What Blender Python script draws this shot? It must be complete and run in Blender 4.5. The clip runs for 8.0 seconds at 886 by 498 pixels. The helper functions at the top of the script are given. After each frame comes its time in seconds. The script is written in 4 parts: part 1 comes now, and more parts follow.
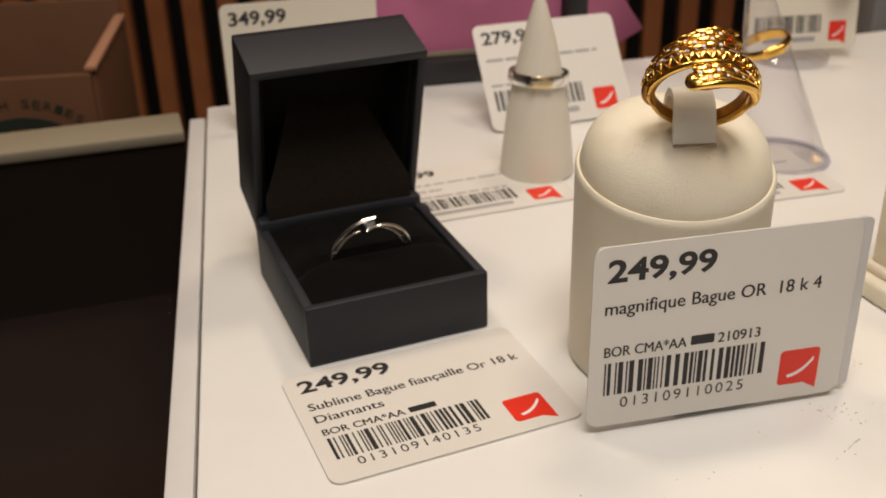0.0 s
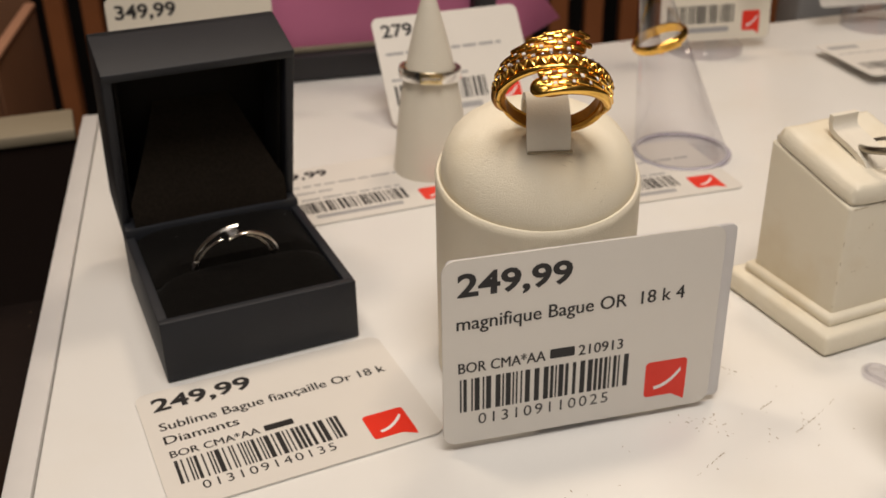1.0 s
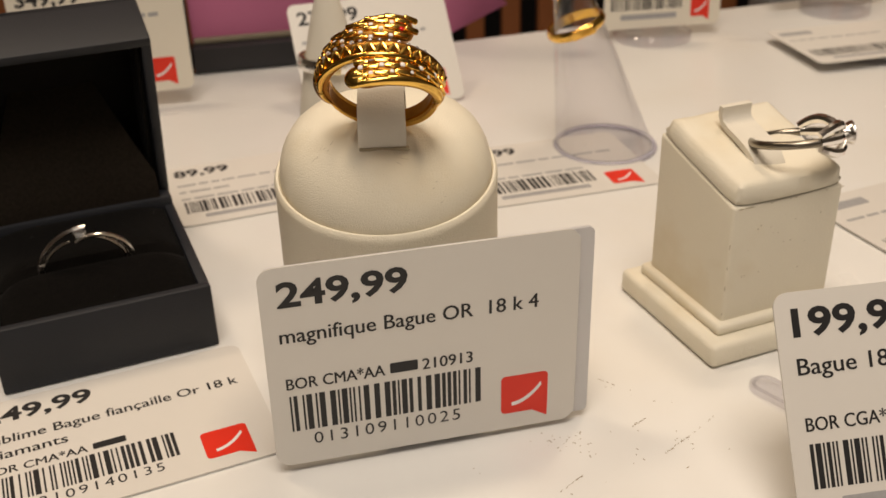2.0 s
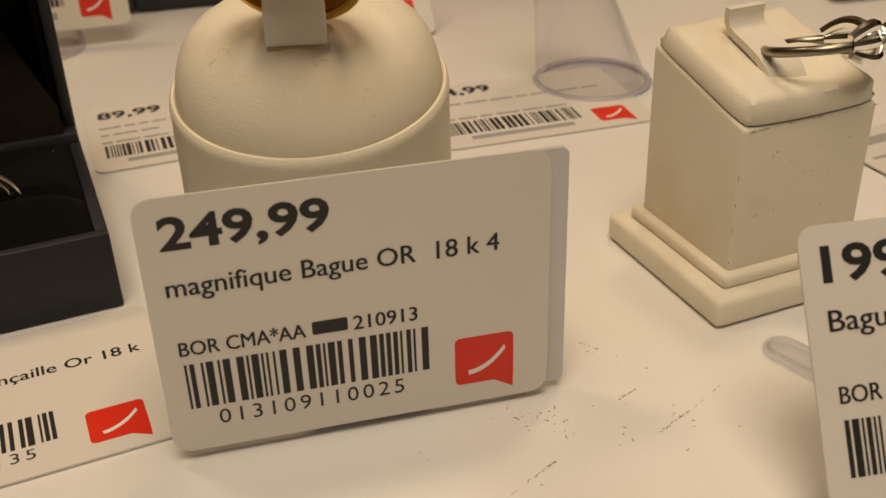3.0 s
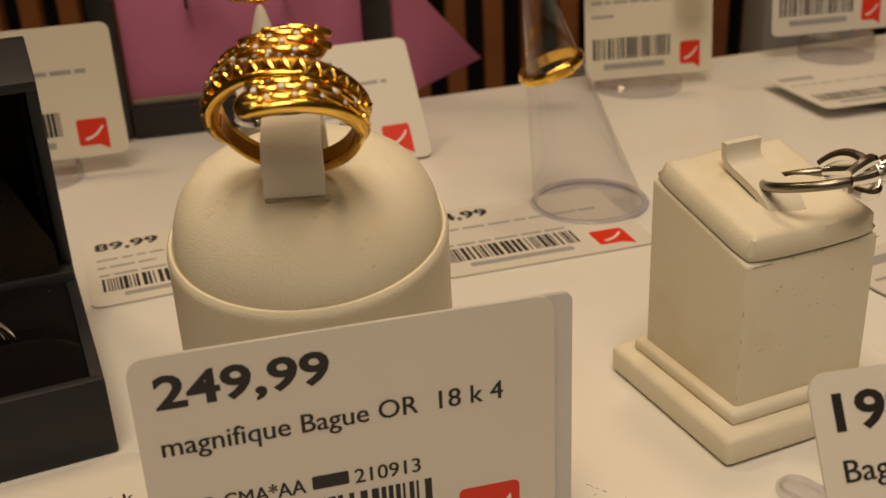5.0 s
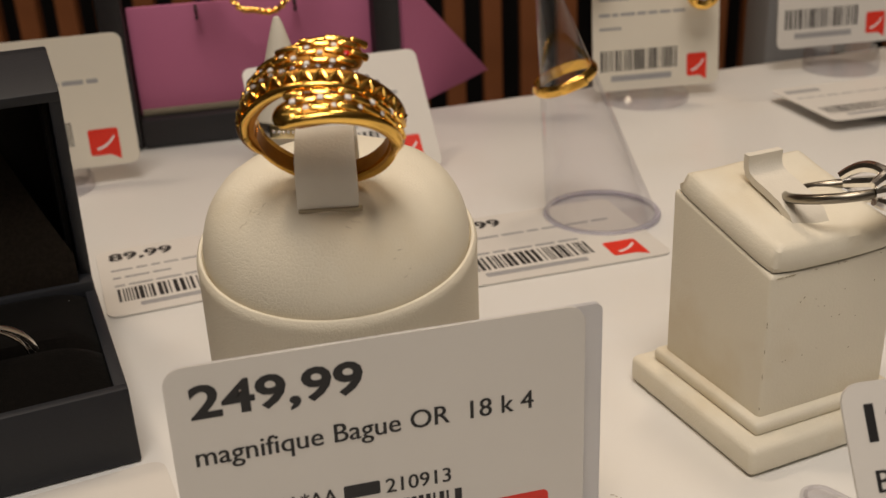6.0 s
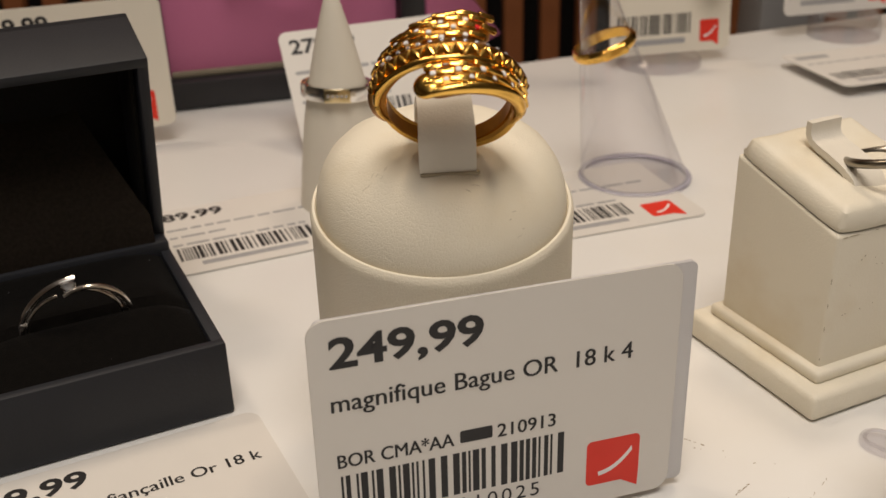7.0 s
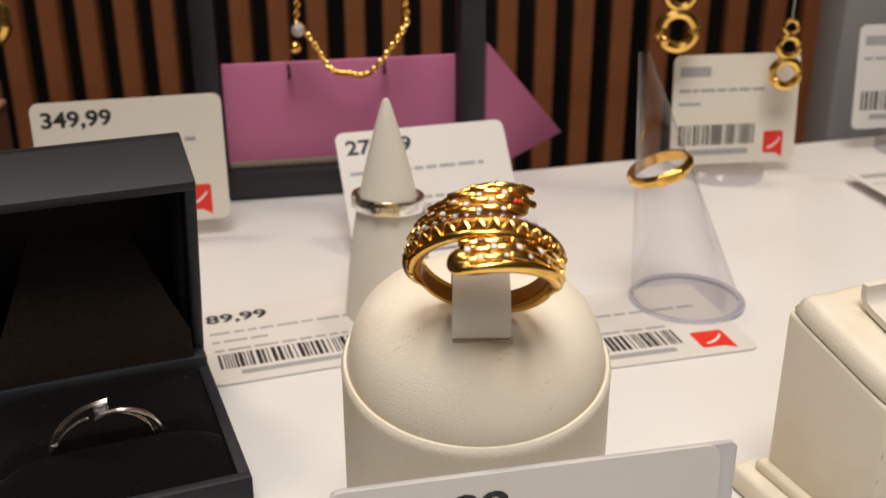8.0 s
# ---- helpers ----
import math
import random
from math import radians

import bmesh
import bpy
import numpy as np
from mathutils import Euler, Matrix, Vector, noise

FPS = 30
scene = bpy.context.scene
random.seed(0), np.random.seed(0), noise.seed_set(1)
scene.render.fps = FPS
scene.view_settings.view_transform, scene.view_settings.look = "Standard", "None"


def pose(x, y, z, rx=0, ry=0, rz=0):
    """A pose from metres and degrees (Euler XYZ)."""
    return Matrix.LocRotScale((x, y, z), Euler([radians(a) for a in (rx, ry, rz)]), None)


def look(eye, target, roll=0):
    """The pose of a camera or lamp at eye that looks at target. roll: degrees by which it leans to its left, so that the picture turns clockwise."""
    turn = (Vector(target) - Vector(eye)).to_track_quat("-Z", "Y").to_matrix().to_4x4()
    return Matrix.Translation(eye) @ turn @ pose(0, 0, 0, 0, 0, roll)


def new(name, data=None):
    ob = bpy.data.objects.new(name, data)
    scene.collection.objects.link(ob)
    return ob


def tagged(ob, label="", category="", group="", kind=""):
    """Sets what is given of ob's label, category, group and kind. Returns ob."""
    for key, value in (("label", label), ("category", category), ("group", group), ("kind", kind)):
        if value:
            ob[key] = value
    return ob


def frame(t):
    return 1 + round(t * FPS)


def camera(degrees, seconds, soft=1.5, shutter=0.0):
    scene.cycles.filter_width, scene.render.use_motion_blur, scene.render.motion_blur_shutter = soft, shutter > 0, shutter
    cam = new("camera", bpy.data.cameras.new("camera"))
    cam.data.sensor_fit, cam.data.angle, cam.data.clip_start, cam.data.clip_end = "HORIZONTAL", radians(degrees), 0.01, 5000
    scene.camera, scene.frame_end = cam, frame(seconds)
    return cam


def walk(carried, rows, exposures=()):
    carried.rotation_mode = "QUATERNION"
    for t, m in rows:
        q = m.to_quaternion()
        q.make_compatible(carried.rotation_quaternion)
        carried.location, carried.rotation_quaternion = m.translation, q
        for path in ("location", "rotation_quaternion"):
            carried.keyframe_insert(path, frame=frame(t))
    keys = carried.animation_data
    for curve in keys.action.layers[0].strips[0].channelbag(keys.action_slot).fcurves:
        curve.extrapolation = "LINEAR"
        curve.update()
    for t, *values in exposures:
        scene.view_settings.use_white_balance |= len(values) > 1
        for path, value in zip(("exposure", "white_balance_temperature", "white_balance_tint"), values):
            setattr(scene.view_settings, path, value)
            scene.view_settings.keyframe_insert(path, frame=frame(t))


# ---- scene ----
cam = camera(46.0, 8.0)
cam.data.dof.use_dof = True
cam.data.dof.focus_distance = 0.18
cam.data.dof.aperture_fstop = 35.0
ROWS = [
    (0, -0.0009, 0.0045, 0.1402, 0.02, -27.09, -1.39),
    (0.5, 0.0107, 0.0087, 0.1411, -0.90, -27.85, -1.16),
    (1, 0.0232, 0.0151, 0.1410, -2.10, -28.13, -0.99),
    (1.5, 0.0476, 0.0262, 0.1401, -0.82, -28.96, -1.79),
    (2, 0.0598, 0.0306, 0.1346, -0.78, -28.68, -1.64),
    (2.2, 0.0642, 0.0284, 0.1320, -0.59, -28.05, -1.59),
    (3.3, 0.0711, 0.0705, 0.1042, -0.87, -30.37, -2.35),
    (3.5, 0.0724, 0.0698, 0.1045, -0.91, -30.33, -2.52),
    (4, 0.0714, 0.0691, 0.1071, -1.14, -29.34, -2.73),
    (4.5, 0.0700, 0.0679, 0.1127, -1.02, -25.56, -3.22),
    (5.8, 0.0667, 0.0689, 0.1139, -1.51, -24.09, -2.29),
    (6, 0.0638, 0.0677, 0.1142, -1.65, -23.97, -2.61),
    (6.5, 0.0459, 0.0588, 0.1183, -3.10, -25.84, -1.98),
    (7, 0.0404, 0.0594, 0.1195, -3.92, -26.21, -1.68),
    (7.5, 0.0436, 0.0658, 0.1261, -1.10, -25.27, -0.15),
    (8, 0.0452, 0.0692, 0.1329, -0.33, -23.07, -0.07),
]
# seconds, stops, kelvin, tint
EXPOSURES = [(0.0, -0.02, 6250, 10), (1.0, -0.08, 6200, 10), (2.0, -0.10, 6600, 10), (3.3, -0.54, 8050, 10), (4.5, -0.58, 8800, 10), (6.0, -0.38, 6350, 10), (6.5, -0.30, 6250, 10), (7.5, -0.06, 6050, 10), (8.0, 0.12, 5850, 10)]
walk(cam, [(t, pose(x, y, z, 90 + pitch, 0, yaw) @ pose(0, 0, 0, 0, 0, roll)) for t, x, y, z, yaw, pitch, roll in ROWS], EXPOSURES)

# ---- light ----
world = bpy.data.worlds.new("shop")
scene.world = world
world.use_nodes = True
world.node_tree.nodes["Background"].inputs[0].default_value = (1.0, 0.86, 0.70, 1)
world.node_tree.nodes["Background"].inputs[1].default_value = 0.10


def disc_light(name, where, aim, radius, watts, colour):
    data = bpy.data.lights.new(name, "AREA")
    data.shape, data.size, data.energy, data.color = "DISK", 2 * radius, watts, colour
    ob = new(name, data)
    ob.matrix_world = look(where, aim)
    return ob


WARM = (1.0, 0.79, 0.57)
disc_light("downlight_lamp", (0.32, 0.62, 1.085), (0.10, 0.30, 0), 0.10, 3.9, WARM)
disc_light("downlight_lamp", (-0.38, 0.50, 1.085), (0.0, 0.30, 0), 0.10, 2.8, WARM)
# Unseen soft overhead light, then a weak front fill added for upright faces.
disc_light("unseen_soft_lamp", (0.08, -0.14, 1.08), (0.06, 0.20, 0), 0.28, 9.6, (1.0, 0.885, 0.765))
disc_light("unseen_soft_lamp", (-0.05, -0.80, 1.06), (0.05, 0.25, 0), 0.36, 1.6, (1.0, 0.89, 0.78))


# ---- materials ----
def mat(name, colour, rough=0.5, metal=0.0, vary=0.12, scale=40.0, bump=0.0, bump_scale=400.0, second=None, stain=0.0, stain_scale=8.0,
        coat=0.0, sheen=0.0, transmission=0.0, ior=1.45, rough_vary=0.08, distance=0.0002, voronoi=False, spec=0.5):
    m = bpy.data.materials.new(name)
    m.use_nodes = True
    n, l = m.node_tree.nodes, m.node_tree.links
    b = n["Principled BSDF"]
    co = n.new("ShaderNodeTexCoord")
    grain = n.new("ShaderNodeTexNoise")
    grain.inputs["Scale"].default_value, grain.inputs["Detail"].default_value = scale, 6
    l.new(co.outputs["Object"], grain.inputs["Vector"])
    broad = n.new("ShaderNodeTexNoise")
    broad.inputs["Scale"].default_value, broad.inputs["Detail"].default_value = stain_scale, 4
    l.new(co.outputs["Object"], broad.inputs["Vector"])
    mix = n.new("ShaderNodeMix")
    mix.data_type = "RGBA"
    dark = second or tuple(c * (1 - vary) for c in colour)
    light = tuple(min(1, c * (1 + vary * 0.5)) for c in colour)
    mix.inputs[6].default_value, mix.inputs[7].default_value = (*dark, 1), (*light, 1)
    l.new(grain.outputs[0], mix.inputs[0])
    last = mix.outputs[2]
    if stain:
        ramp = n.new("ShaderNodeMapRange")
        ramp.inputs["From Min"].default_value, ramp.inputs["From Max"].default_value = 0.52, 0.72
        ramp.inputs["To Min"].default_value, ramp.inputs["To Max"].default_value = 0.0, stain
        l.new(broad.outputs[0], ramp.inputs["Value"])
        two = n.new("ShaderNodeMix")
        two.data_type, two.blend_type = "RGBA", "MULTIPLY"
        two.inputs[7].default_value = (0.78, 0.66, 0.45, 1)
        l.new(ramp.outputs[0], two.inputs[0])
        l.new(last, two.inputs[6])
        last = two.outputs[2]
    l.new(last, b.inputs["Base Color"])
    rr = n.new("ShaderNodeMapRange")
    rr.inputs["To Min"].default_value, rr.inputs["To Max"].default_value = max(0, rough - rough_vary), min(1, rough + rough_vary)
    l.new(broad.outputs[0], rr.inputs["Value"])
    l.new(rr.outputs[0], b.inputs["Roughness"])
    b.inputs["Metallic"].default_value = metal
    b.inputs["Specular IOR Level"].default_value = spec
    b.inputs["Coat Weight"].default_value = coat
    b.inputs["Sheen Weight"].default_value = sheen
    b.inputs["Transmission Weight"].default_value = transmission
    b.inputs["IOR"].default_value = ior
    if bump:
        if voronoi:
            tex = n.new("ShaderNodeTexVoronoi")
            tex.feature = "DISTANCE_TO_EDGE"
        else:
            tex = n.new("ShaderNodeTexNoise")
            tex.inputs["Detail"].default_value = 3
        tex.inputs["Scale"].default_value = bump_scale
        l.new(co.outputs["Object"], tex.inputs["Vector"])
        bp = n.new("ShaderNodeBump")
        bp.inputs["Strength"].default_value, bp.inputs["Distance"].default_value = bump, distance
        out = tex.outputs[0]
        if voronoi:
            cap = n.new("ShaderNodeMapRange")
            cap.inputs["From Max"].default_value = 0.12
            l.new(out, cap.inputs["Value"])
            out = cap.outputs[0]
        l.new(out, bp.inputs["Height"])
        l.new(bp.outputs[0], b.inputs["Normal"])
    return m


M_TABLE = mat("white_laminate", (0.785, 0.775, 0.75), 0.32, vary=0.03, scale=30, stain=0.16, stain_scale=14, bump=0.05, bump_scale=900, rough_vary=0.1)
M_TRIM = mat("pale_edging", (0.74, 0.73, 0.72), 0.35, metal=0.15, vary=0.1, scale=60)
M_DARK = mat("dark_brown_gloss", (0.018, 0.012, 0.010), 0.22, vary=0.3, scale=12)
M_LEDGE = mat("beige_paint", (0.24, 0.205, 0.145), 0.55, vary=0.1, scale=25, stain=0.3)
M_SLAT = mat("stained_slat_wood", (0.30, 0.105, 0.037), 0.5, vary=0.35, scale=18, bump=0.2, bump_scale=60)
M_BLACK = mat("black_paint", (0.012, 0.011, 0.011), 0.6, vary=0.3)
M_WALL = mat("shop_wall_paint", (0.62, 0.55, 0.46), 0.7, vary=0.08, scale=6)
M_FLOOR = mat("grey_floor_tile", (0.20, 0.17, 0.14), 0.45, vary=0.15, scale=5)
M_CEIL = mat("ceiling_paint", (0.7, 0.68, 0.64), 0.8, vary=0.03)
M_CARD = mat("brown_cardboard", (0.120, 0.050, 0.020), 0.75, vary=0.15, scale=50, stain=0.2)
M_CARD_EDGE = mat("raw_card_edge", (0.34, 0.17, 0.10), 0.85, vary=0.2, scale=200)
M_INK = mat("dark_green_ink", (0.02, 0.028, 0.018), 0.7)
M_LEATHER = mat("cream_leatherette", (0.88, 0.81, 0.655), 0.48, vary=0.05, scale=60, stain=0.22, stain_scale=60, bump=0.34, bump_scale=1750, voronoi=True, distance=0.00016)
M_LEATHER2 = mat("worn_cream_leatherette", (0.79, 0.735, 0.605), 0.5, vary=0.06, scale=80, stain=0.38, stain_scale=45, bump=0.25, bump_scale=1100, voronoi=True, distance=0.0001)
M_STRAP = mat("cream_suede", (0.76, 0.71, 0.61), 0.7, vary=0.07, scale=300, bump=0.3, bump_scale=2500, sheen=0.2)
M_SCUFF = mat("scuff_crease", (0.44, 0.37, 0.25), 0.8, vary=0.3, scale=500)
M_BOX = mat("navy_black_leatherette", (0.0140, 0.0155, 0.0205), 0.58, vary=0.16, scale=90, bump=0.25, bump_scale=1500)
M_VELVET = mat("black_velvet", (0.0042, 0.0036, 0.0031), 0.95, spec=0.06, vary=0.6, scale=900, bump=0.6, bump_scale=2600, sheen=0.03)
M_SATIN = mat("black_liner_cloth", (0.0085, 0.0072, 0.006), 0.8, spec=0.15, vary=0.5, scale=1200, bump=0.6, bump_scale=3000, sheen=0.02)
M_FLAP = mat("brown_black_cloth", (0.040, 0.031, 0.023), 0.9, spec=0.15, vary=0.5, scale=1200, bump=0.7, bump_scale=3000)
M_PAPER = mat("white_card_stock", (0.685, 0.655, 0.61), 0.42, vary=0.02, scale=200)
M_PAPER_WARM = mat("cream_card_stock", (0.72, 0.67, 0.57), 0.5, vary=0.02, scale=200)
M_PRINT = mat("black_print", (0.016, 0.015, 0.016), 0.55, vary=0.2, scale=900)
M_GREYPRINT = mat("grey_print", (0.36, 0.355, 0.36), 0.6, vary=0.2, scale=900)
M_RED = mat("red_print", (0.72, 0.030, 0.012), 0.45, vary=0.06, scale=200)
M_WHITEPRINT = mat("white_print", (0.80, 0.78, 0.77), 0.45, vary=0.02)
M_HOLDER = mat("frosted_plastic", (0.74, 0.73, 0.74), 0.35, vary=0.03, transmission=0.35)
M_CONE = mat("matt_ivory_resin", (0.72, 0.67, 0.57), 0.5, vary=0.04, scale=60, stain=0.1)
M_GOLD = mat("yellow_gold", (0.93, 0.57, 0.13), 0.20, metal=1.0, vary=0.1, scale=300, bump=0.08, bump_scale=1200)
# darker gold: paints groove shade under links, and lines the ring's inside
M_GOLD_DARK = mat("dark_brown_gold", (0.42, 0.19, 0.035), 0.36, metal=1.0, vary=0.35, scale=500)
M_SILVER = mat("white_gold", (0.90, 0.88, 0.85), 0.18, metal=1.0, vary=0.06, scale=300)
M_SILVER_DARK = mat("oxidised_silver", (0.30, 0.27, 0.22), 0.3, metal=1.0, vary=0.3, scale=400)
M_STONE = mat("clear_stone", (0.95, 0.95, 0.97), 0.03, vary=0.0, transmission=0.7, ior=2.0, rough_vary=0.02)
M_RUBY = mat("red_stone", (0.7, 0.02, 0.02), 0.1, vary=0.1)
M_BLUE = mat("blue_stone", (0.03, 0.05, 0.35), 0.1, vary=0.1)


def clear_plastic(name, tint):
    """Thin clear plastic: light goes straight through, with a gloss that grows towards the rim."""
    m = bpy.data.materials.new(name)
    m.use_nodes = True
    n, l = m.node_tree.nodes, m.node_tree.links
    n.remove(n["Principled BSDF"])
    see, shine, mix, edge = (n.new(k) for k in ("ShaderNodeBsdfTransparent", "ShaderNodeBsdfGlossy", "ShaderNodeMixShader", "ShaderNodeLayerWeight"))
    see.inputs[0].default_value = (*tint, 1)
    shine.inputs["Roughness"].default_value = 0.05
    edge.inputs[0].default_value = 0.26
    soft = n.new("ShaderNodeMath")
    soft.operation = "MULTIPLY"
    soft.inputs[1].default_value = 0.65
    l.new(edge.outputs["Facing"], soft.inputs[0])
    l.new(soft.outputs[0], mix.inputs[0])
    l.new(see.outputs[0], mix.inputs[1])
    l.new(shine.outputs[0], mix.inputs[2])
    l.new(mix.outputs[0], n["Material Output"].inputs[0])
    return m


M_ACRYL = clear_plastic("clear_acrylic", (0.955, 0.95, 0.968))
M_ACRYL_RIM = mat("acrylic_rim", (0.76, 0.74, 0.82), 0.15, vary=0.1, transmission=0.6, ior=1.2)
M_FRAME = mat("charcoal_frame", (0.016, 0.015, 0.017), 0.5, vary=0.2, scale=60)
M_PINK = mat("pink_card", (0.50, 0.15, 0.28), 0.6, vary=0.07, scale=40, stain=0.06)
M_GREYPOST = mat("grey_post", (0.33, 0.32, 0.31), 0.5, vary=0.1, scale=20)
M_HOOK = mat("dark_hook", (0.06, 0.05, 0.05), 0.35, metal=0.8)
M_THREAD = mat("nylon_thread", (0.5, 0.48, 0.45), 0.4)
M_SPECK = mat("dust_speck", (0.30, 0.23, 0.14), 0.9)


# ---- mesh helpers ----
def ob_from(name, bm, material, parent=None, smooth=True):
    me = bpy.data.meshes.new(name)
    bmesh.ops.recalc_face_normals(bm, faces=bm.faces)
    bm.to_mesh(me)
    bm.free()
    me.materials.append(material)
    if smooth:
        for p in me.polygons:
            p.use_smooth = True
        me.set_sharp_from_angle(angle=radians(38))
    ob = new(name, me)
    ob.parent = parent
    return ob


def part(name, bm, material, parent, label=""):
    return tagged(ob_from(name, bm, material, parent), label)


def thing(name, m, label, category, group="", kind=""):
    ob = new(name)
    ob.empty_display_size = 0.01
    ob.matrix_world = m
    return tagged(ob, label, category, group, kind)


def box(sx, sy, sz, at=(0, 0, 0), bevel=0.0, seg=2, bm=None, m=None):
    """A box of that size, centred at at, with rounded edges."""
    own = bmesh.new()
    bmesh.ops.create_cube(own, size=1, matrix=Matrix.Diagonal((sx, sy, sz, 1)))
    if bevel:
        bmesh.ops.bevel(own, geom=own.edges[:] + own.verts[:], offset=bevel, segments=seg, profile=0.5, affect="EDGES")
    own.transform((m or Matrix()) @ Matrix.Translation(at))
    return merge(bm, own)


def merge(bm, own):
    if bm is None:
        return own
    me = bpy.data.meshes.new("tmp")
    own.to_mesh(me)
    own.free()
    bm.from_mesh(me)
    bpy.data.meshes.remove(me)
    return bm


def lathe(profile, seg=64, bm=None, m=None):
    """Turns (radius, z) pairs round z."""
    own = bmesh.new()
    rings = []
    for r, z in profile:
        if r < 1e-6:
            rings.append([own.verts.new((0, 0, z))])
        else:
            rings.append([own.verts.new((r * math.cos(2 * math.pi * k / seg), r * math.sin(2 * math.pi * k / seg), z)) for k in range(seg)])
    for a, b in zip(rings, rings[1:]):
        for k in range(seg):
            j = (k + 1) % seg
            if len(a) == 1:
                own.faces.new((a[0], b[k], b[j]))
            elif len(b) == 1:
                own.faces.new((a[k], a[j], b[0]))
            else:
                own.faces.new((a[k], a[j], b[j], b[k]))
    if m:
        own.transform(m)
    return merge(bm, own)


def sweep(frames, section, closed=False, bm=None):
    """Sweeps a closed section (a function of the index that gives 3D points) along."""
    own = bmesh.new()
    rings = [[own.verts.new(p) for p in section(k)] for k in range(frames)]
    pairs = list(zip(rings, rings[1:])) + ([(rings[-1], rings[0])] if closed else [])
    for a, b in pairs:
        n = len(a)
        for k in range(n):
            own.faces.new((a[k], a[(k + 1) % n], b[(k + 1) % n], b[k]))
    if not closed:
        own.faces.new(rings[0][::-1])
        own.faces.new(rings[-1])
    return merge(bm, own)


def tube(points, radius, seg=10, closed=False, bm=None):
    pts = [Vector(p) for p in points]
    n = len(pts)
    radii = radius if isinstance(radius, (list, tuple)) else [radius] * n

    def section(k):
        a = pts[(k - 1) % n] if closed or k else pts[k]
        b = pts[(k + 1) % n] if closed or k < n - 1 else pts[k]
        d = (b - a).normalized()
        side = d.cross(Vector((0, 0, 1)))
        side = side.normalized() if side.length > 1e-3 else Vector((1, 0, 0))
        up = side.cross(d)
        return [pts[k] + radii[k] * (math.cos(w) * side + math.sin(w) * up) for w in (2 * math.pi * j / seg for j in range(seg))]

    return sweep(n, section, closed, bm)


def outline(points, depth, bm=None, z=0.0):
    """A flat plate of that outline, from z up to z + depth."""
    own = bmesh.new()
    low = [own.verts.new((x, y, z)) for x, y in points]
    top = [own.verts.new((x, y, z + depth)) for x, y in points]
    own.faces.new(low[::-1])
    own.faces.new(top)
    for k in range(len(points)):
        j = (k + 1) % len(points)
        own.faces.new((low[k], low[j], top[j], top[k]))
    return merge(bm, own)


def round_rect(x0, y0, x1, y1, r, seg=6):
    pts = []
    for cx, cy, a0 in ((x1 - r, y1 - r, 0), (x0 + r, y1 - r, 90), (x0 + r, y0 + r, 180), (x1 - r, y0 + r, 270)):
        for k in range(seg + 1):
            a = radians(a0 + 90 * k / seg)
            pts.append((cx + r * math.cos(a), cy + r * math.sin(a)))
    return pts


def letters(text, x, y, width, cap, z, bold=0.0, spacing=1.0):
    """A mesh of that text, its baseline's left end at x, y, fitted to the width and cap height."""
    cu = bpy.data.curves.new("letters", "FONT")
    cu.body, cu.size, cu.extrude, cu.space_character = text, 1.0, 0.0, spacing
    cu.offset, cu.resolution_u = bold, 3
    tmp = new("letters", cu)
    deps = bpy.context.evaluated_depsgraph_get()
    deps.update()
    me = bpy.data.meshes.new_from_object(tmp.evaluated_get(deps))
    bpy.data.objects.remove(tmp)
    bpy.data.curves.remove(cu)
    bm = bmesh.new()
    bm.from_mesh(me)
    bpy.data.meshes.remove(me)
    xs = [v.co.x for v in bm.verts]
    x0, x1 = min(xs), max(xs)
    for v in bm.verts:
        v.co = (x + (v.co.x - x0) / (x1 - x0) * width, y + v.co.y / 0.729 * cap, z)
    return bm


# ---- the setting ----
def setting(name, bm, material, m=Matrix(), label="", category=""):
    ob = ob_from(name, bm, material)
    ob.matrix_world = m
    return tagged(ob, label, category, kind="structure")


top = outline([(0.0240, -0.25), (0.75, -0.25), (0.75, 0.652), (-0.0957, 0.4106)], 0.018, None, -0.018)
bmesh.ops.bevel(top, geom=top.edges[:], offset=0.0008, segments=2, profile=0.5, affect="EDGES")
setting("display_table", top, M_TABLE, Matrix(), "white laminate display table top with small scuffs", "table")
setting("trim", box(0.0062, 0.665, 0.015, (-0.0034, -0.0975, -0.0088), 0.0008), M_TRIM, pose(-0.0527, 0.1708, 0, 0, 0, 10.3), "satin metal edging strip along the display table", "trim")
setting("recess_floor", box(1.0, 0.95, 0.01, (-0.52, -0.06, -0.075)), M_DARK, Matrix(), "dark brown glossy sunken base beside the table", "shelf")
LEDGE = pose(-0.0995, 0.3835, 0, 0, 0, 16.5)
setting("recess_wall", box(0.9, 0.012, 0.066, (-0.45, 0.008, -0.0385)), M_DARK, LEDGE, "dark brown back face of the sunken base", "wall")
setting("ledge", box(0.9, 0.024, 0.0045, (-0.45, 0.0125, -0.0027), 0.0010), M_LEDGE, LEDGE, "narrow beige painted ledge behind the dark recess", "ledge")
body = outline([(0.045, -0.23), (0.72, -0.23), (0.72, 0.620), (-0.075, 0.395)], 0.90, None, -0.9186)
setting("counter_body", body, M_LEDGE, Matrix(), "plain beige counter body carrying the display table", "counter")
setting("recess_body", box(0.90, 0.86, 0.838, (-0.56, -0.06, -0.5005)), M_LEDGE, Matrix(), "plain beige base under the dark recess", "counter")
setting("low_shelf", box(0.52, 0.30, 0.70, (-0.36, 0.68, -0.5672), 0.002), M_DARK, Matrix(), "low dark shelf behind the ledge", "shelf")
setting("floor", box(5.0, 5.0, 0.02, (0, 0, -0.93)), M_FLOOR, Matrix(), "grey tiled shop floor", "floor")
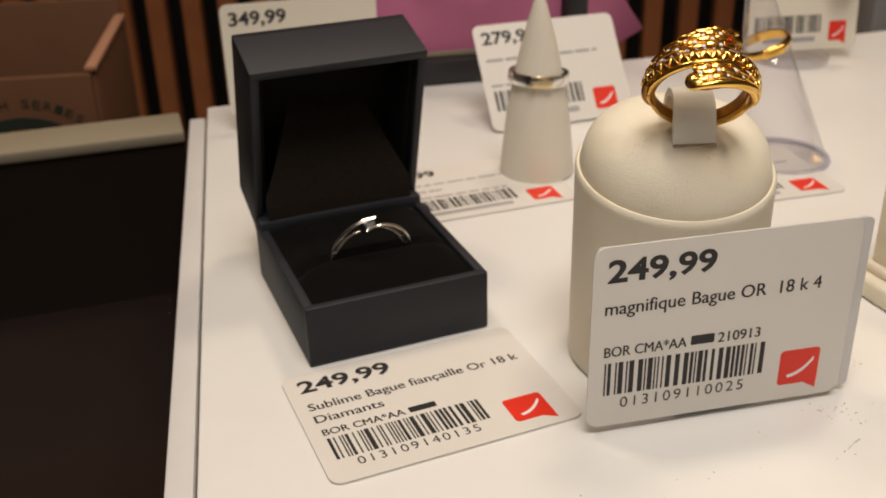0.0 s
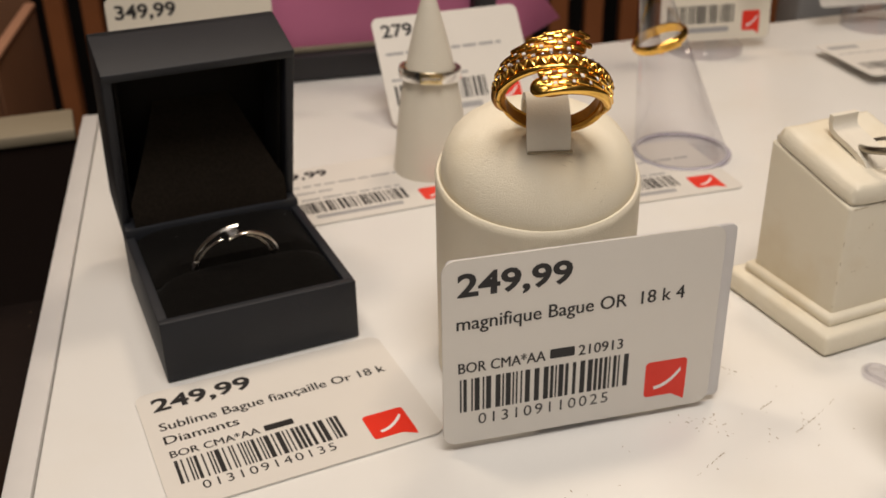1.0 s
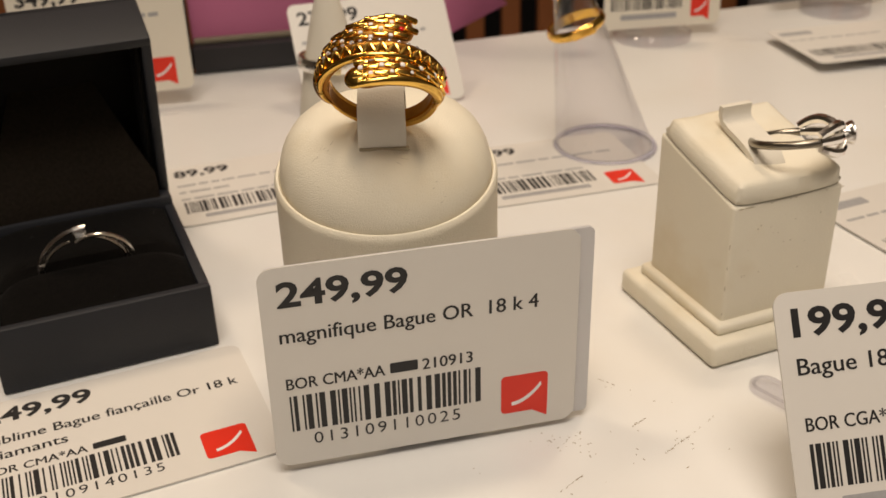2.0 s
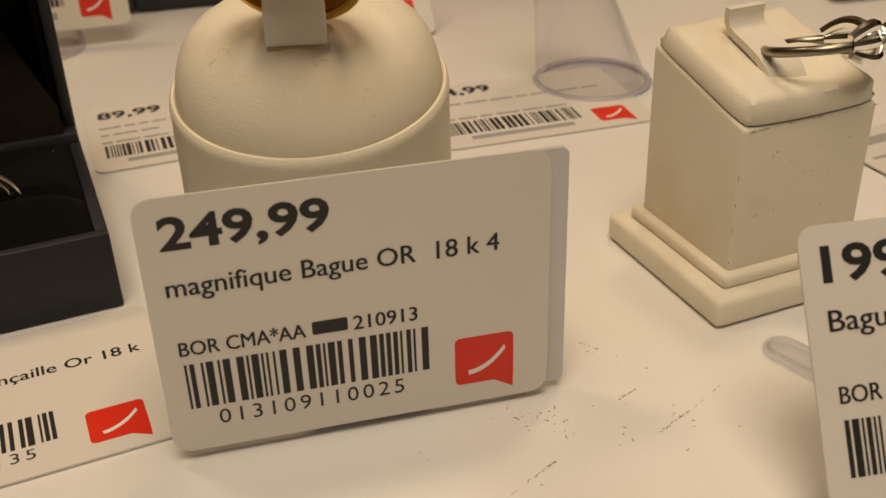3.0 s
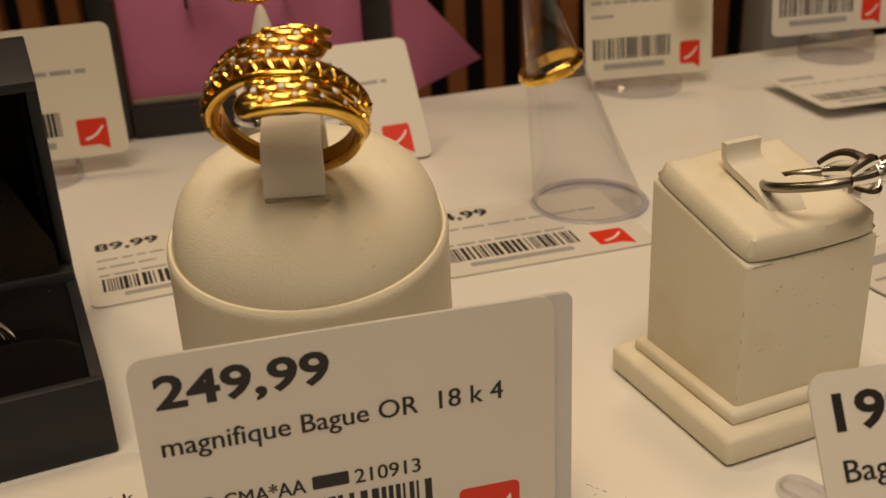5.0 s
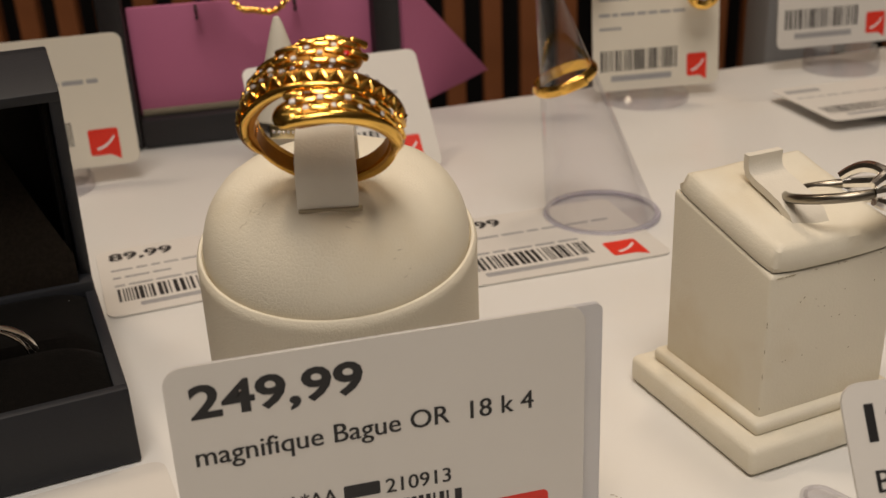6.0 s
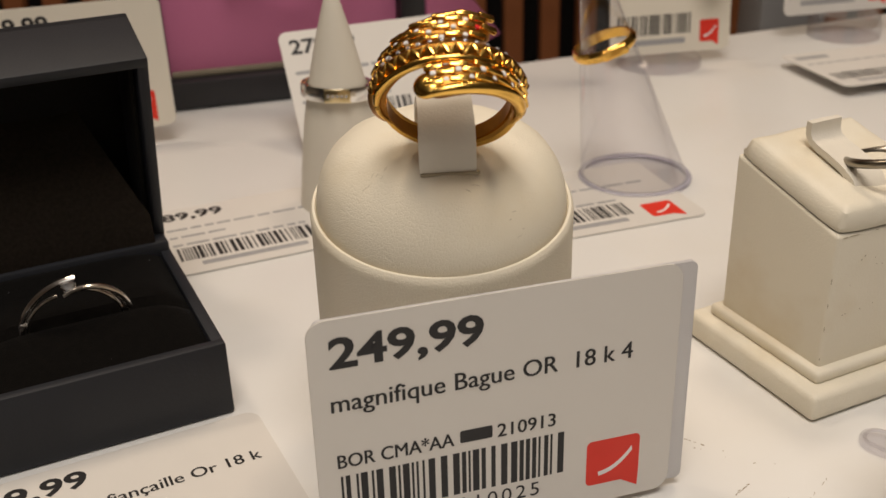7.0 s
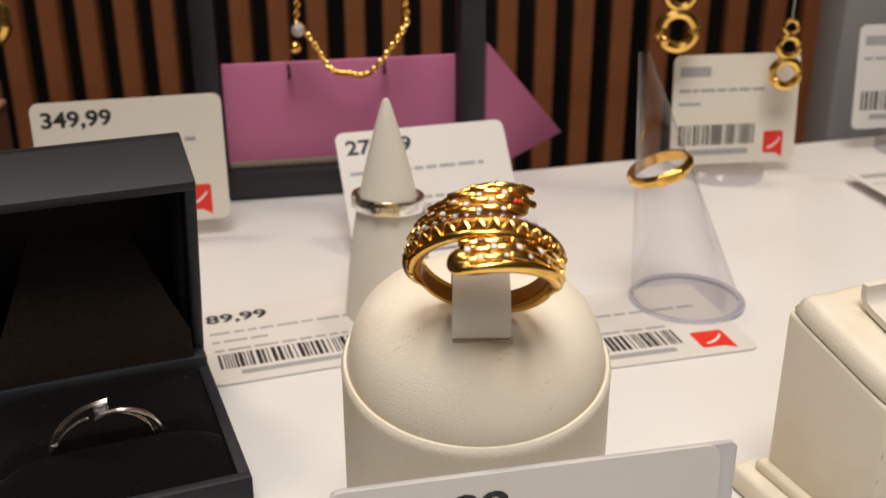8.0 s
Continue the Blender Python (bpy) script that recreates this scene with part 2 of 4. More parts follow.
setting("wall_back", box(5.0, 0.04, 2.1, (0, 1.30, 0.13)), M_BLACK, Matrix(), "black painted back wall behind the slats", "wall")
setting("wall_front", box(5.0, 0.04, 2.1, (0, -2.45, 0.13)), M_WALL, Matrix(), "plain warm shop wall", "wall")
setting("wall_left", box(0.04, 3.7, 2.1, (-2.45, -0.58, 0.13)), M_WALL, Matrix(), "plain warm shop wall", "wall")
setting("wall_right", box(0.04, 3.7, 2.1, (2.45, -0.58, 0.13)), M_WALL, Matrix(), "plain warm shop wall", "wall")
setting("ceiling", box(5.0, 5.0, 0.02, (0, 0, 1.19)), M_CEIL, Matrix(), "pale painted shop ceiling", "ceiling")

# slatted wood screen
screen = thing("slat_screen", pose(0, 1.10, 0), "vertical orange-brown wooden slats with black gaps", "slat screen")
slat_mesh = None
for k in range(50):
    bm = box(0.0195, 0.016, 2.098, (0, 0, 0.1295), 0.001, 1) if slat_mesh is None else None
    if bm:
        first = part("slat", bm, M_SLAT, screen)
        slat_mesh = first.data
        ob = first
    else:
        ob = new("slat", slat_mesh)
        ob.parent = screen
    ob.location = (-0.93 + 0.0373 * k, random.uniform(-0.001, 0.001), 0)
part("back_rail", box(2.0, 0.02, 0.03, (-0.04, 0.022, -0.6)), M_BLACK, screen)
part("back_rail", box(2.0, 0.02, 0.03, (-0.04, 0.022, 0.8)), M_BLACK, screen)

post = thing("grey_post", pose(0.272, 0.635, 0, 0, 0, 6), "plain grey upright post behind the table", "post")
part("shaft", box(0.030, 0.03, 2.098, (0, 0, 0.1295), 0.003), M_GREYPOST, post)
part("edge_strip", box(0.010, 0.02, 2.098, (0.022, 0.0, 0.1295), 0.002), M_GREYPOST, post)


# ---- cardboard box behind the ledge ----
def cardboard_box():
    t = thing("cardboard_box", pose(-0.174, 0.508, -0.0145, 0, 0, 7), "open brown cardboard box with dark printed lettering", "box")
    w, d, h, th = 0.20, 0.105, 0.20, 0.004
    part("front_panel", box(w, th, h, (-w / 2, 0, -h / 2), 0.0006), M_CARD, t)
    part("side_panel", box(th, d, h, (0, d / 2 + th / 2, -h / 2), 0.0006), M_CARD, t)
    part("side_panel", box(th, d, h, (-w, d / 2 + th / 2, -h / 2), 0.0006), M_CARD, t)
    part("back_panel", box(w, th, h + 0.012, (-w / 2, d + th, -h / 2 + 0.006), 0.0006), M_CARD, t)
    part("bottom_panel", box(w, d, th, (-w / 2, d / 2, -h + 0.002)), M_CARD, t)
    part("rim", box(0.006, d, 0.003, (0.0, d / 2, 0.002), 0.001), M_CARD_EDGE, t, "pale torn cardboard edge")
    word = "TH SERIES"
    for k, ch in enumerate(word):
        if ch == " ":
            continue
        a = radians(104.5 - 6.5 * k)
        ob = part("letter", letters(ch, -0.0019, 0, 0.0038, 0.0048, 0.0), M_INK, t)
        ob.matrix_local = pose(-0.0377 + 0.045 * math.cos(a), -0.0024, -0.060 + 0.045 * math.sin(a), 90, 0, 0) @ pose(0, 0, 0, 0, 0, math.degrees(a) - 90)
    arc = [(0.040 * math.cos(radians(a)), 0.040 * math.sin(radians(a))) for a in range(35, 146, 6)]
    arc += [(0.036 * math.cos(radians(a)), 0.034 * math.sin(radians(a))) for a in range(145, 34, -6)]
    ob = part("printed_arc", outline(arc, 0.0003), M_INK, t)
    ob.matrix_local = pose(-0.0377, -0.0021, -0.060, 90, 0, 0)
    return t


cardboard_box()


# ---- printed tags ----
CARD_W, CARD_H = 0.058, 0.042


def bars_for(seed, u0, u1, v0, v1, z):
    rng = random.Random(seed)
    bm, x = None, u0
    while x < u1 - 0.0012:
        w = rng.choice((0.00036, 0.00036, 0.0007, 0.00105))
        bm = outline([(x, v0), (x + w, v0), (x + w, v1), (x, v1)], 0.00002, bm, z)
        x += w + rng.choice((0.00034, 0.00036, 0.0006, 0.0009))
    return bm


def price_card(name, m, price, lines, code, seed, label, holder=False, stock=None, price_w=0.0230, sw=1.0, ink=None, flat=False, group="printed price cards"):
    """A printed card: its lower left corner at m, x along it, y up it. lines: (text or None, u, v, width, cap) in mm."""
    t = thing(name, m, label, "price card", group)
    k, ink = 0.001, ink or M_PRINT
    z = 0.00042
    plate = outline(round_rect(0, 0, CARD_W * sw, CARD_H, 0.0028), 0.0004)
    part("card", plate, stock or M_PAPER, t)
    if price:
        part("price_print", letters(price, 3.0 * k * sw, 34.2 * k, price_w * sw, 5.0 * k, z + 0.00003, bold=0.028), ink, t, "bold black printed price")
    else:
        part("price_print", outline(round_rect(3 * k * sw, 33.8 * k, 17 * k * sw, 37.6 * k, 0.0005), 0.00003, None, z), M_GREYPRINT, t)
    for text, u, v, w, cap in lines:
        if text:
            bm = letters(text, u * k * sw, v * k, (w - 0.1) * k * sw, cap * k, z + 0.00003)
            part("text_line", merge(bm, letters(text, (u + 0.1) * k * sw, v * k, (w - 0.1) * k * sw, cap * k, z + 0.00005)), ink, t)
        elif w > 10:
            rng, x, bm = random.Random(seed * 7 + int(v)), u, None
            while x < u + w:
                ln = min(rng.uniform(2.0, 7.0), u + w - x)
                if ln > 0.6:
                    bm = outline(round_rect(x * k * sw, v * k, (x + ln) * k * sw, (v + cap) * k, min(0.0003, ln * k * sw * 0.3)), 0.00003, bm, z)
                x += ln + 0.9
            tagged(part("text_line", bm, M_GREYPRINT, t), kind="stuff")
        else:
            part("text_line", outline(round_rect(u * k * sw, v * k, (u + w) * k * sw, (v + cap) * k, 0.0003), 0.00003, None, z), ink if w < 7 else M_GREYPRINT, t)
    tagged(part("barcode", bars_for(seed, 0.0034 * sw, 0.0400 * sw, 0.0076, 0.0154, z), ink, t), kind="stuff")
    if code:
        part("code_line", letters(code, 7.2 * k * sw, 4.2 * k, 27.8 * k * sw, 2.7 * k, z + 0.00003, spacing=1.25), ink, t)
    else:
        part("code_line", outline(round_rect(8.2 * k * sw, 3.7 * k, 36 * k * sw, 5.9 * k, 0.0004), 0.00003, None, z), M_GREYPRINT, t)
    logo = round_rect(43.1 * k * sw, 3.6 * k, 52.4 * k * sw, 12.2 * k, 0.0009, 4)
    cut = [(u, v) for u, v in logo if not (u > 50.7 * k * sw and v < 5.6 * k)]
    cut += [(49.3 * k * sw, 3.6 * k), (52.3 * k * sw, 1.8 * k), (52.4 * k * sw, 4.6 * k)]
    badge = part("red_badge", outline(cut, 0.00003, None, z), M_RED, t, "red speech-bubble badge")
    sw_pts = []
    for j in range(9):
        a = j / 8
        sw_pts.append(((45.3 + 5.8 * a) * k * sw, (5.3 + 0.6 * a + 3.3 * a ** 2.2) * k))
    sw_pts += [(u - 0.00015, v + 0.0008) for u, v in sw_pts[::-1]]
    part("swoosh", outline(sw_pts, 0.00003, None, z + 0.00004), M_WHITEPRINT, badge, "thin white curved stroke")
    if holder:
        part("holder", outline(round_rect(0.0012, 0.0004, CARD_W * sw + 0.0031, CARD_H - 0.0008, 0.0012), 0.0009, None, -0.0018), M_HOLDER, t, "translucent plastic backing plate")
        part("foot", box(0.020, 0.0010, 0.018, (0.03, 0.0006, -0.0105), 0.0004), M_HOLDER, t)
    return t


def standing(x, y, z, turn, lean):
    return pose(x, y, z, 0, 0, turn) @ pose(0, 0, 0, 90 - lean, 0, 0)


# upright card before the round stand
price_card("price_card", standing(0.0289, 0.1880, 0.0020, 12.4, 1.2) @ pose(0, 0, 0, 0, 0, -0.5) @ Matrix.Diagonal((1.038, 1.027, 1, 1)), "249,99",
           [("magnifique Bague OR  18 k 4", 2.8, 26.8, 47.4, 3.1), ("BOR CMA*AA", 3.1, 16.9, 18.0, 2.5), (None, 22.0, 17.1, 5.2, 2.2), ("210913", 28.0, 16.9, 9.6, 2.5)],
           "013109110025", 3, "white printed price card standing before the round stand", holder=True)
# flat card before the ring box
price_card("price_card", pose(-0.0247, 0.17245, 0.0002, 0, 0, 22.25) @ Matrix.Diagonal((1.019, 0.996, 1, 1)), "249,99",
           [("Sublime Bague fiançaille Or 18 k", 3.0, 26.6, 51.6, 3.0), ("Diamants", 3.0, 21.6, 16.0, 3.0), ("BOR CMA*AA", 3.2, 16.6, 19.0, 2.4), (None, 23.2, 16.8, 6.4, 2.0)],
           "013109140135", 5, "white printed price card lying flat before the ring box", price_w=0.0222)
# leaning card on a clear loop foot
price_card("price_card", standing(0.1220, 0.1633, 0.0030, 7.9, 32), "199,99",
           [("Bague 18 k", 3.0, 27.4, 21.0, 3.1), ("BOR CGA*AA", 3.2, 17.6, 19.4, 2.5)], None, 7,
           "white printed price card leaning back on a clear foot", holder=True)
# cards further back
price_card("price_card", standing(-0.0800, 0.3805, 0.0064, 14.0, 2), "349,99",
           [(None, 3.0, 27.0, 46.0, 1.4), (None, 3.0, 22.0, 12.0, 1.2)], None, 9, "cream printed price card standing behind the ring box", stock=M_PAPER_WARM, price_w=0.021, sw=1.0)
price_card("price_card", standing(0.0190, 0.3725, 0.0006, 17.0, 37), "279,99",
           [(None, 3.0, 27.0, 47.0, 1.2), (None, 3.0, 17.0, 30.0, 1.0)], None, 11, "white printed price card leaning behind the ivory cone", price_w=0.022)
price_card("price_card", pose(-0.0107, 0.2935, 0.0002, 0, 0, 18.5), "89,99",
           [(None, 3.0, 27.0, 49.0, 1.1), (None, 3.0, 22.0, 15.0, 1.1), (None, 3.0, 17.0, 36.0, 1.1)], None, 13, "white printed price card lying flat before the ivory cone", price_w=0.017)
price_card("price_card", pose(0.0745, 0.2985, 0.0002, 0, 0, 14.0), "114,99",
           [(None, 3.0, 27.0, 49.0, 1.1), (None, 3.0, 17.0, 36.0, 1.1)], None, 15, "white printed price card lying flat before the clear cone", price_w=0.020)
price_card("price_card", standing(0.1347, 0.4520, 0.0045, 7.0, 6), "", [(None, 3.0, 28.0, 40.0, 1.2), (None, 3.0, 23.0, 10.0, 1.0)], None, 17,
           "cream printed price card standing on a clear round foot", stock=M_PAPER_WARM, sw=0.86)
price_card("price_card", pose(0.2085, 0.4030, 0.0040, 0, 0, 12), "", [(None, 3.0, 27.0, 40.0, 1.1)], None, 19, "white printed price card lying flat further back")
price_card("price_card", pose(0.1820, 0.2560, 0.0006, 0, 0, 22), "", [(None, 3.0, 27.0, 40.0, 1.1)], None, 21, "white printed price card lying flat beside the square stand")
price_card("price_card", standing(0.2150, 0.4820, 0.0100, 8, 6), "", [(None, 3.0, 28.0, 40.0, 1.2)], None, 23, "white printed price card standing on a clear foot", sw=0.9)


def clear_foot(m, r, h):
    t = thing("acrylic_disc", m, "small clear acrylic disc under a price card", "display stand", "clear discs")
    part("disc", lathe([(0, 0), (r, 0), (r, h * 0.6), (r * 0.9, h), (0, h)], 40), M_ACRYL, t)
    return t


clear_foot(pose(-0.0515, 0.3885, 0.0002), 0.0130, 0.0060)
clear_foot(pose(0.1555, 0.4560, 0.0002), 0.0165, 0.004)
clear_foot(pose(0.2435, 0.4850, 0.0002), 0.0150, 0.0096)
clear_foot(pose(0.2370, 0.4250, 0.0002), 0.0140, 0.0036)

# clear loop that props the leaning card
loop = thing("card_prop", pose(0.1325, 0.2060, 0.0003, 0, 0, -52), "flat clear acrylic tongue propping a leaning card", "card prop")
part("tongue", outline(round_rect(-0.0075, -0.0034, 0.0135, 0.0034, 0.0033, 8), 0.0011), M_ACRYL, loop)
part("tongue_rib", tube([(x, y, 0.0012) for x, y in round_rect(-0.0066, -0.0026, 0.0128, 0.0026, 0.0025, 8)], 0.00035, 6, True), M_ACRYL, loop)


# ---- ring box ----
def ring_box():
    t = thing("ring_box", pose(-0.0337, 0.2167, 0.0002, 0, 0, 21.4), "open dark navy leatherette ring box lined with black velvet", "ring box")
    w, d, h, th = 0.0471, 0.0522, 0.0160, 0.0024
    base = part("base", box(w, th, h, (w / 2, th / 2, h / 2), 0.0005), M_BOX, t)
    for bm in (box(w, th, h, (w / 2, d - th / 2, h / 2), 0.0005), box(th, d - 2 * th + 0.0008, h - 0.0001, (th / 2, d / 2, h / 2), 0.0004),
               box(th, d - 2 * th + 0.0008, h - 0.0001, (w - th / 2, d / 2, h / 2), 0.0004), box(w - 0.002, d - 0.002, 0.0016, (w / 2, d / 2, 0.0010))):
        part("base_wall", bm, M_BOX, base)
    # velvet pad in two rolls with a slot for the ring
    iw = w - 2 * th - 0.0004

    def pad(v0, v1, z0, z1):
        own = bmesh.new()
        nu, nv = 16, 12
        rows = []
        for b in range(nv + 1):
            g = b / nv
            row = []
            for a in range(nu + 1):
                f = a / nu
                edge = (1 - abs(2 * f - 1) ** 6) * (1 - abs(2 * g - 1) ** 10 * 0.8)
                z = (z0 + (z1 - z0) * g) * edge + 0.0146 * (1 - edge)
                row.append(own.verts.new((th + 0.0001 + (iw + 0.0002) * f, v0 + (v1 - v0) * g, z)))
            rows.append(row)
        for ra, rb in zip(rows, rows[1:]):
            for a in range(nu):
                own.faces.new((ra[a], ra[a + 1], rb[a + 1], rb[a]))
        rim = [rows[0][a] for a in range(nu + 1)] + [rows[b][nu] for b in range(1, nv + 1)] + [rows[nv][a] for a in range(nu - 1, -1, -1)] + [rows[b][0] for b in range(nv - 1, 0, -1)]
        low = [own.verts.new((v.co.x, v.co.y, 0.002)) for v in rim]
        for k in range(len(rim)):
            j = (k + 1) % len(rim)
            own.faces.new((rim[k], low[k], low[j], rim[j]))
        return own

    part("front_pad", pad(th + 0.0001, 0.0186, 0.0140, 0.0196), M_VELVET, t, "black velvet cushion")
    part("rear_pad", pad(0.0190, d - th - 0.0001, 0.0196, 0.0168), M_VELVET, t, "black velvet cushion")
    rng = random.Random(21)
    for k in range(7):
        u, v = rng.uniform(0.006, w - 0.006), rng.uniform(0.005, 0.017) if k % 3 else rng.uniform(0.022, 0.045)
        own = bmesh.new()
        bmesh.ops.create_icosphere(own, subdivisions=1, radius=rng.uniform(0.00005, 0.0001))
        own.transform(Matrix.Translation((u, v, 0.0140 + 0.0052 * (v - 0.0025) / 0.016 if v < 0.0186 else 0.0196 - 0.0026 * (v - 0.019) / 0.031)))
        part("lint", own, M_GREYPRINT, t)
    part("hinge_strip", box(w - 0.0002, 0.0080, 0.0052, (w / 2, d - 0.0018, h - 0.0004), 0.0008), M_BOX, t)
    # lid, hinged at the back and leaning a little forward
    lh, lt = 0.0487, 0.0190
    lid = part("lid", box(w, th, lh, (w / 2, lt - th / 2, lh / 2), 0.0005), M_BOX, t)
    lid.matrix_local = pose(0, d - 0.0006, h + 0.0001, 16.5, 0, 0)
    part("lid_top", box(w, lt, th, (w / 2, lt / 2 - 0.0002, lh - th / 2), 0.0005), M_BOX, lid)
    part("lid_floor", box(w - 0.0004, lt - 0.0004, th, (w / 2, lt / 2 + 0.0012, th / 2 - 0.0012), 0.0003), M_BOX, lid)
    for x in (th / 2, w - th / 2):
        part("lid_side", box(th, lt, lh + 0.0016, (x, lt / 2, lh / 2 - 0.0011), 0.0005), M_BOX, lid)
    part("liner", box(w - 2 * th, 0.0015, lh - th, (w / 2, lt - th - 0.0009, (lh - th) / 2), 0.0004), M_SATIN, lid, "black cloth liner")
    part("lid_seat", box(0.0012, lt - th - 0.003, lh - 2 * th, (th + 0.0008, (lt - th) / 2 + 0.0012, lh / 2 - 0.001), 0.0004), M_SATIN, lid)
    part("lid_seat", box(0.0012, lt - th - 0.003, lh - 2 * th, (w - th - 0.0008, (lt - th) / 2 + 0.0012, lh / 2 - 0.001), 0.0004), M_SATIN, lid)
    part("lid_seat", box(w - 2 * th, lt - th - 0.003, 0.0012, (w / 2, (lt - th) / 2 + 0.0012, lh - th - 0.0008), 0.0004), M_SATIN, lid)
    # sloping flap from the hinge up the back of the lid
    flap = bmesh.new()
    n = 10
    rows = []
    for j in range(n + 1):
        a = j / n
        y = -0.0045 + 0.0195 * a ** 1.4
        z = 0.0005 + 0.0285 * a
        taper = 1 - 0.52 * max(0.0, a - 0.30) / 0.70
        rows.append([flap.verts.new((w / 2 + (w - 2 * th - 0.0012) * (i / 12 - 0.5) * taper, y + 0.0006 * math.sin(math.pi * i / 12), z)) for i in range(13)])
    for a, b in zip(rows, rows[1:]):
        for i in range(12):
            flap.faces.new((a[i], a[i + 1], b[i + 1], b[i]))
    bmesh.ops.solidify(flap, geom=flap.faces[:], thickness=0.0008)
    part("flap", flap, M_FLAP, lid, "sloping black cloth flap")
    return t


ring_box()


def crossover_ring():
    """White gold ring of two crossing strands with one stone."""
    m = pose(-0.0337, 0.2167, 0.0004, 0, 0, 21.4) @ pose(0.0224, 0.0188, 0.0162)
    t = thing("diamond_ring", m, "polished white gold crossover ring with one small diamond", "ring")
    r = 0.0102
    part("shank", tube([((r - 0.0002) * math.cos(radians(a)), 0, (r - 0.0002) * math.sin(radians(a))) for a in range(160, 381, 8)], 0.0007, 10), M_SILVER, t)

    def blade(a0, a1, lift0, lift1, off0, off1, wide, thin=0.00042):
        pts = 26

        def sect(k):
            f = k / (pts - 1)
            a = radians(a0 + (a1 - a0) * f)
            c = Vector(((r + lift0 + (lift1 - lift0) * f ** 2) * math.cos(a), off0 + (off1 - off0) * f, (r + lift0 + (lift1 - lift0) * f ** 2) * math.sin(a)))
            out, side = Vector((math.cos(a), 0, math.sin(a))), Vector((0, 1, 0))
            w = wide * (0.55 + 0.45 * f) / 2
            return [c + side * (w * math.cos(b)) + out * (thin * math.sin(b)) for b in (2 * math.pi * i / 10 for i in range(10))]

        part("strand", sweep(pts, sect), M_SILVER, t)

    blade(168, 84, 0.0, 0.0017, 0.0004, -0.0016, 0.0019, 0.00062)
    blade(172, 106, -0.0010, -0.0016, 0.0002, -0.0006, 0.0013, 0.00042)
    blade(12, 99, 0.0006, -0.0014, -0.0004, -0.0022, 0.0019, 0.00062)
    blade(8, 80, -0.0010, -0.0014, 0.0002, -0.0006, 0.0013, 0.00042)
    part("stone", lathe([(0, -0.0010), (0.0012, 0.0), (0.0012, 0.0002), (0.0007, 0.0006), (0, 0.0006)], 10, m=pose(-0.0001, -0.0012, r + 0.0002, 62, 0, 0)), M_STONE, t, "small round diamond")
    part("collar", lathe([(0.0012, -0.0008), (0.0015, 0.0001), (0.0013, 0.0003), (0.0010, -0.0006)], 20, m=pose(-0.0001, -0.0012, r + 0.0001, 62, 0, 0)), M_SILVER, t)
    return t


crossover_ring()


